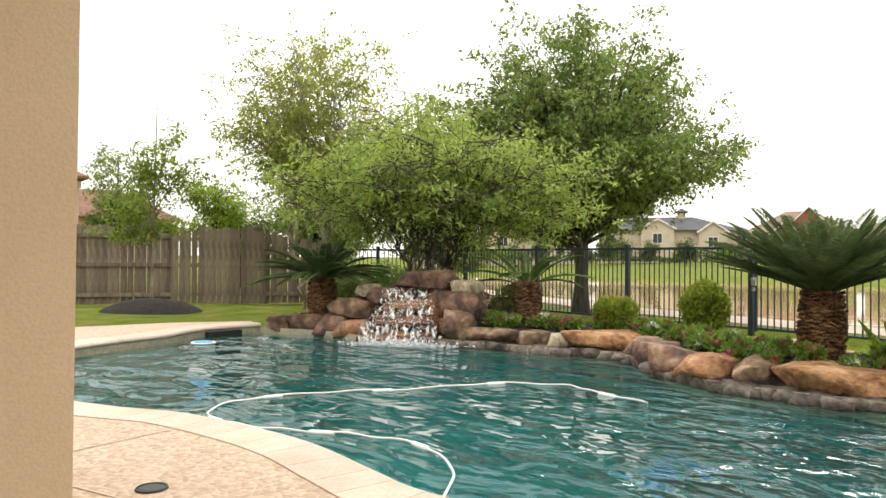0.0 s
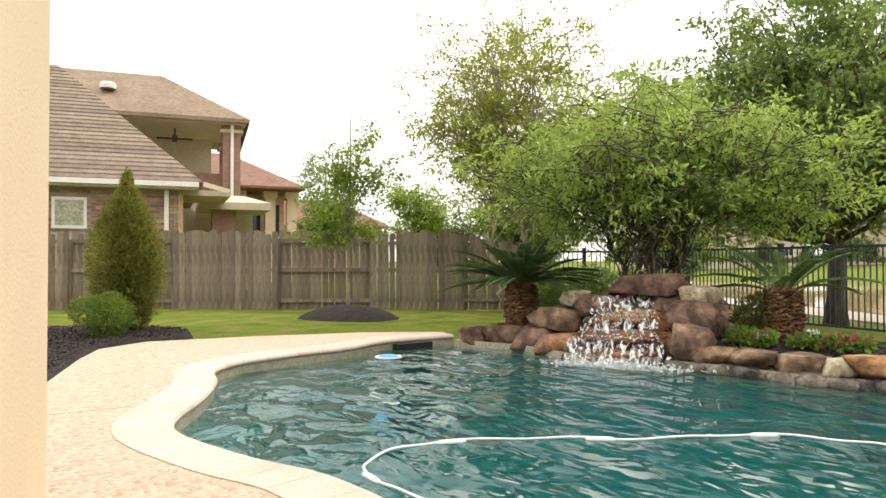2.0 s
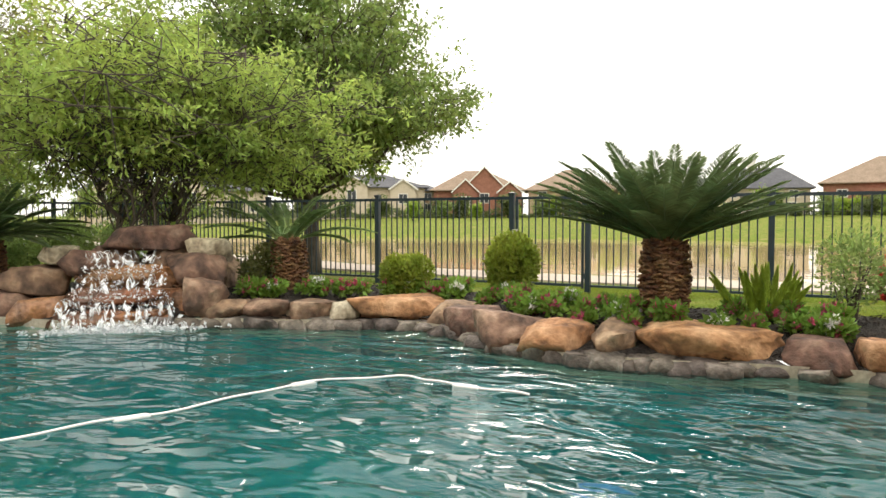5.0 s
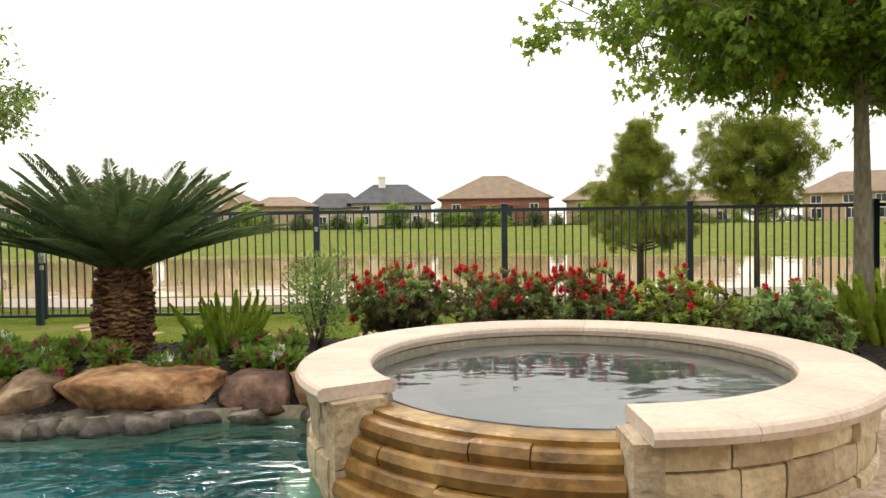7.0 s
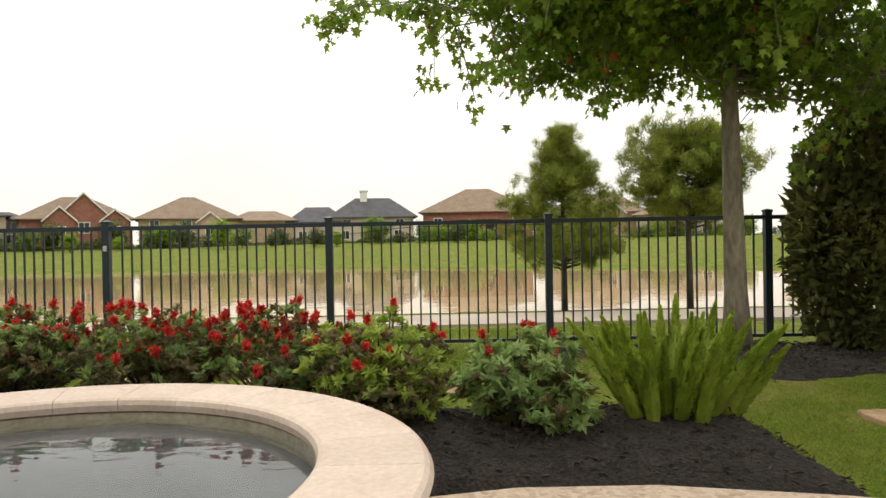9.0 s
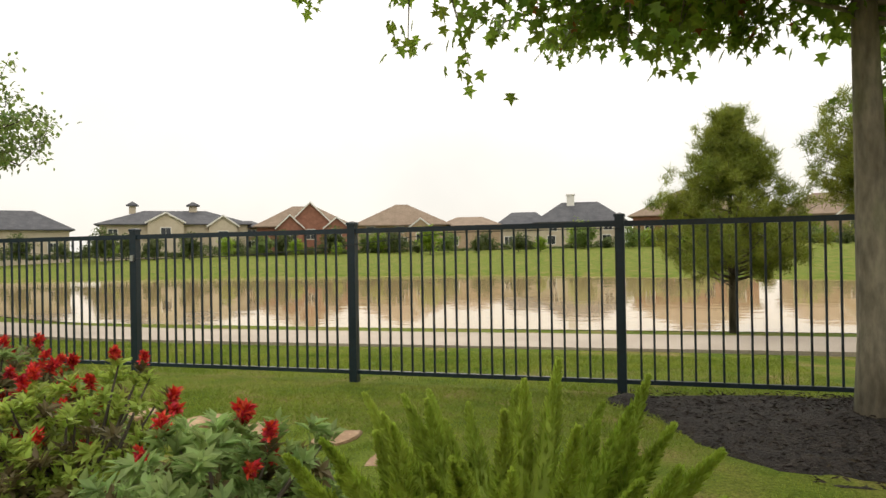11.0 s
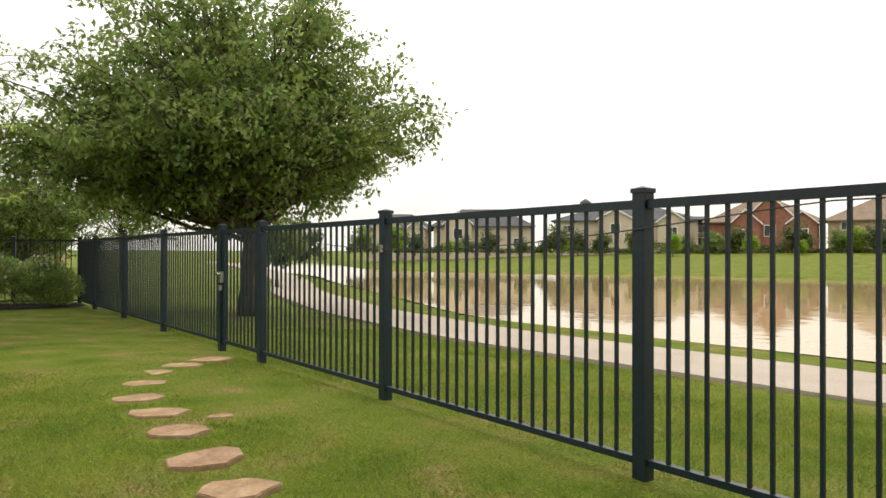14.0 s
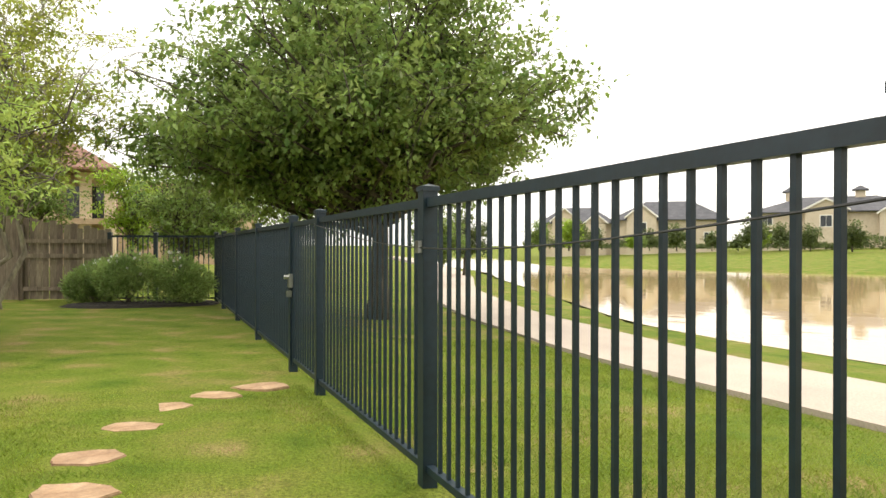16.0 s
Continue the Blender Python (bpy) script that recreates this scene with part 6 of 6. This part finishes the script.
# garden trees in front of the far houses: one built, then copied
r0 = random.Random(21)
protos = []
for k in range(3):
    protos.append(tree("far_tree", (300 + 9 * k, 300, 2.0), "small garden tree before the houses across the lake", "tree", (2.6, 0.08), [(0, 0, 2.3, 1.3, 1.3, 1.1), (0.4, 0.2, 1.5, 1.2, 1.2, 0.8)], 34, 4, 13, (0.3, 0.65), BARK, (L_FAR, L_OAK, L_BRIGHT)[k], 120 + k, start=0.25, spread=0.4, group="trees across the lake"))
first = {0: True, 1: True, 2: True}
for k in range(60):
    az = 33 + k * 1.38 + r0.uniform(-1.2, 1.2)
    dist = r0.uniform(80, 93)
    x, y = 5 + dist * math.sin(radians(az)), -1 + dist * math.cos(radians(az))
    v = r0.choice((0, 0, 1, 2))
    s = r0.uniform(0.45, 1.1)
    m = pose(x, y, 0.9, 0, 0, r0.uniform(0, 360))
    if first[v]:
        protos[v].matrix_basis = m
        first[v] = False
    else:
        o = copy_thing(protos[v], m)
        o.scale = (s, s, s)

# clipped hedges and low planting along the far gardens
rh = np.random.default_rng(45)
n = 26000
az = np.radians(rh.uniform(31, 117, n))
gapfill = 0.75 + 0.45 * np.sin(az * 47) + 0.3 * np.sin(az * 113 + 1)
dist = 90.0 + rh.normal(size=n) * 0.7
hz = rh.uniform(0, 1, n) * np.clip(gapfill, 0.35, 1.5) * 0.95
hp = np.c_[5 + dist * np.sin(az), -1 + dist * np.cos(az), 1.2 + hz]
tagged(part("garden_hedge", leaves_mesh("garden_hedge", L_FAR, hp, dirs(rh, n), dirs(rh, n), rh.uniform(0.18, 0.36, n), 0.18), L_FAR), "low dark hedges before the houses across the lake", "hedge", "", "stuff")

# brick house beyond the wooden fence
nb = thing("brick_house", (-2.0, 24.0, 0), "two-storey brown brick house with shingle roof beyond the fence", "house")
wl_ = part("wall", Geo().box(-8, 0.06, -0.2, 3.35, 9, 3.35), MORTAR, nb)
part("side_wall", Geo().box(3.36, 0.02, -0.2, 3.5, 9, 3.36), TANB, nb)
# brick courses on the face towards the garden
bk = Geo().box(0, -0.0, 0, 0.235, 0.055, 0.07).mesh("brick", BRICK)
rbk = random.Random(3)
for row in range(13):
    for c in range(19):
        x = -1.35 + c * 0.25 + (0.125 if row % 2 else 0)
        z = 2.05 + row * 0.085
        if x > 3.2 or (0.05 < x < 1.0 and 2.05 < z < 2.95):
            continue
        o = part("brick", bk, BRICK, wl_)
        o.matrix_basis = pose(x, 0.005 + rbk.uniform(0, 0.004), z)
wi = part("window", Geo().box(0.2, -0.02, 2.1, 1.05, 0.05, 2.95), WHITEP, nb)
part("pane", Geo().box(0.28, -0.03, 2.18, 0.97, -0.021, 2.87), mat("pale_blind", [(0.3, 0.3, 0.2), (0.4, 0.4, 0.28)], scale=2, rough=0.4, bump=0), wi)
part("gutter", Geo().box(-8.4, -0.55, 3.28, 3.9, -0.43, 3.42), WHITEP, nb)
part("downspout", Geo().box(3.0, -0.06, -0.1, 3.12, -0.005, 3.3), WHITEP, nb)
part("soffit", Geo().box(-8.4, -0.45, 3.22, 3.9, 0.05, 3.3), CREAM, nb)
# front hip roof with courses of shingles
rr = Geo()
ridge_x, ridge_y, ridge_z = -0.3, 5.0, 7.7
e0, e1, ez = Vector((-9.5, -0.5, 3.4)), Vector((4.0, -0.5, 3.4)), 3.4
rr.add([tuple(e0), tuple(e1), (ridge_x, ridge_y, ridge_z), (-9.5, ridge_y, ridge_z), (4.0, 9.5, 3.4), (-9.5, 9.5, 3.4)], [(0, 1, 2, 3), (1, 4, 2), (4, 5, 3, 2), (0, 3, 5), (0, 5, 4, 1)])
roof1 = part("roof", rr, SHINGLE, nb)
for c in range(30):
    t0, t1 = c / 30, (c + 1) / 30
    z0_, z1_ = 3.4 + (ridge_z - 3.4) * t0, 3.4 + (ridge_z - 3.4) * t1
    y0_, y1_ = -0.5 + 5.5 * t0, -0.5 + 5.5 * t1
    xr0 = 4.0 + (ridge_x - 4.0) * t0
    xr1 = 4.0 + (ridge_x - 4.0) * t1
    part("shingle_course", Geo().add([(-7.5, y0_ - 0.02, z0_ + 0.045), (xr0, y0_ - 0.02, z0_ + 0.045), (xr1, y1_, z1_ + 0.02), (-7.5, y1_, z1_ + 0.02), (-7.5, y0_ - 0.02, z0_), (xr0, y0_ - 0.02, z0_)], [(0, 1, 2, 3), (4, 5, 1, 0)]), SHINGLE, roof1)
part("fascia", Geo().add([(4.02, -0.5, 3.3), (4.02, -0.5, 3.44), (4.9, 1.4, 3.44), (4.9, 1.4, 3.3)], [(0, 1, 2, 3)]).box(3.5, 1.2, 3.2, 4.9, 4.0, 3.36), CREAM, nb)
# upper storey porch
up = part("upper_porch", Geo().box(-8, 9.2, 3.36, 5.2, 15, 3.9).box(-8, 12.6, 3.9, 5.0, 15, 6.8), CREAM, nb)
part("porch_ceiling", Geo().box(-8.2, 8.2, 6.76, 6.1, 15, 6.9), CREAM, nb)
for (x, y) in ((5.55, 8.9), (5.8, 13.5)):
    pc = part("porch_pier", Geo().box(x - 0.35, y - 0.35, -0.2, x + 0.35, y + 0.35, 6.75), BRICK, nb)
    part("pier_cap", Geo().box(x - 0.45, y - 0.45, 6.45, x + 0.45, y + 0.45, 6.58), CREAM, pc)
part("downspout", Geo().box(5.5, 8.4, 0, 5.62, 8.52, 6.8), WHITEP, nb)
part("railing", Geo().box(-4, 8.8, 3.9, 5.2, 8.9, 4.8), ROOFRED, nb)
part("fan_rod", Geo().tube([(3.4, 10, 6.75), (3.4, 10, 6.35)], [0.04, 0.04], 6), BLACKP, nb)
part("fan_blade", Geo().box(2.7, 9.9, 6.3, 4.1, 10.1, 6.35).box(3.3, 9.3, 6.3, 3.5, 10.7, 6.35), BLACKP, nb)
ro = Geo()
ro.add([(-9, 8.0, 6.95), (6.2, 8.0, 6.95), (6.6, 15.5, 6.95), (-9, 15.5, 6.95), (-6, 11.7, 9.3), (2.9, 11.7, 9.3), (-9, 8.0, 6.8), (6.2, 8.0, 6.8), (6.6, 15.5, 6.8), (-9, 15.5, 6.8)], [(0, 1, 5, 4), (1, 2, 5), (2, 3, 4, 5), (3, 0, 4), (6, 7, 1, 0), (7, 8, 2, 1), (8, 9, 3, 2), (9, 6, 0, 3)])
roof2 = part("roof", ro, ROOFTAN, nb)
part("roof_vent", Geo().lathe([(0.3, 0.0), (0.32, 0.15), (0.25, 0.25), (0.0, 0.28)], 14), WHITEP, roof2).location = (0.9, 9.6, 8.1)
part("entry_canopy", hip_roof(2.0, 2.4, 3.25, 0.35, 0.2, 0.4, 0.25), CREAM, nb).location = (5.3, 5.3, 0)
part("entry_pier", Geo().box(4.55, 4.4, -0.2, 5.35, 4.9, 3.1), BRICK, nb)
part("entry_wall", Geo().box(3.5, 6.8, -0.2, 6.2, 7.0, 3.2), CREAM, nb)

h3 = thing("porch_house", (7.5, 44, 0), "tan stucco house with columned porch and red roof beyond the fence", "house")
part("wall", Geo().box(-14, 1.5, -0.2, 0.2, 9, 5.2), TANB, h3)
part("roof", hip_roof(16, 12, 5.35, 2.6, 0.6, 5.0), ROOFRED, h3).location = (-7.8, 4.5, 0)
for x in (-2.6, -0.9, 0.3):
    part("column", Geo().box(x - 0.28, -0.6, -0.2, x + 0.28, -0.1, 5.2).box(x - 0.38, -0.7, 4.85, x + 0.38, 0.0, 5.2), STUCCO, h3)
part("porch_floor", Geo().box(-14, -0.9, 2.4, 0.8, 1.5, 2.7), TANB, h3)
part("window", Geo().box(-2.0, 1.44, 2.8, -1.2, 1.49, 4.6).box(-0.7, 1.44, 2.8, -0.1, 1.49, 4.6), DARKWIN, h3)
h4 = thing("red_roof_house", (12.5, 58, 0), "low house with red roof far beyond the fence", "house")
part("wall", Geo().box(-6, 0, -0.2, 5, 8, 4.0), TANB, h4)
part("roof", hip_roof(11, 8, 4.1, 2.3, 0.5, 2.6), ROOFRED, h4).location = (-0.5, 4, 0)
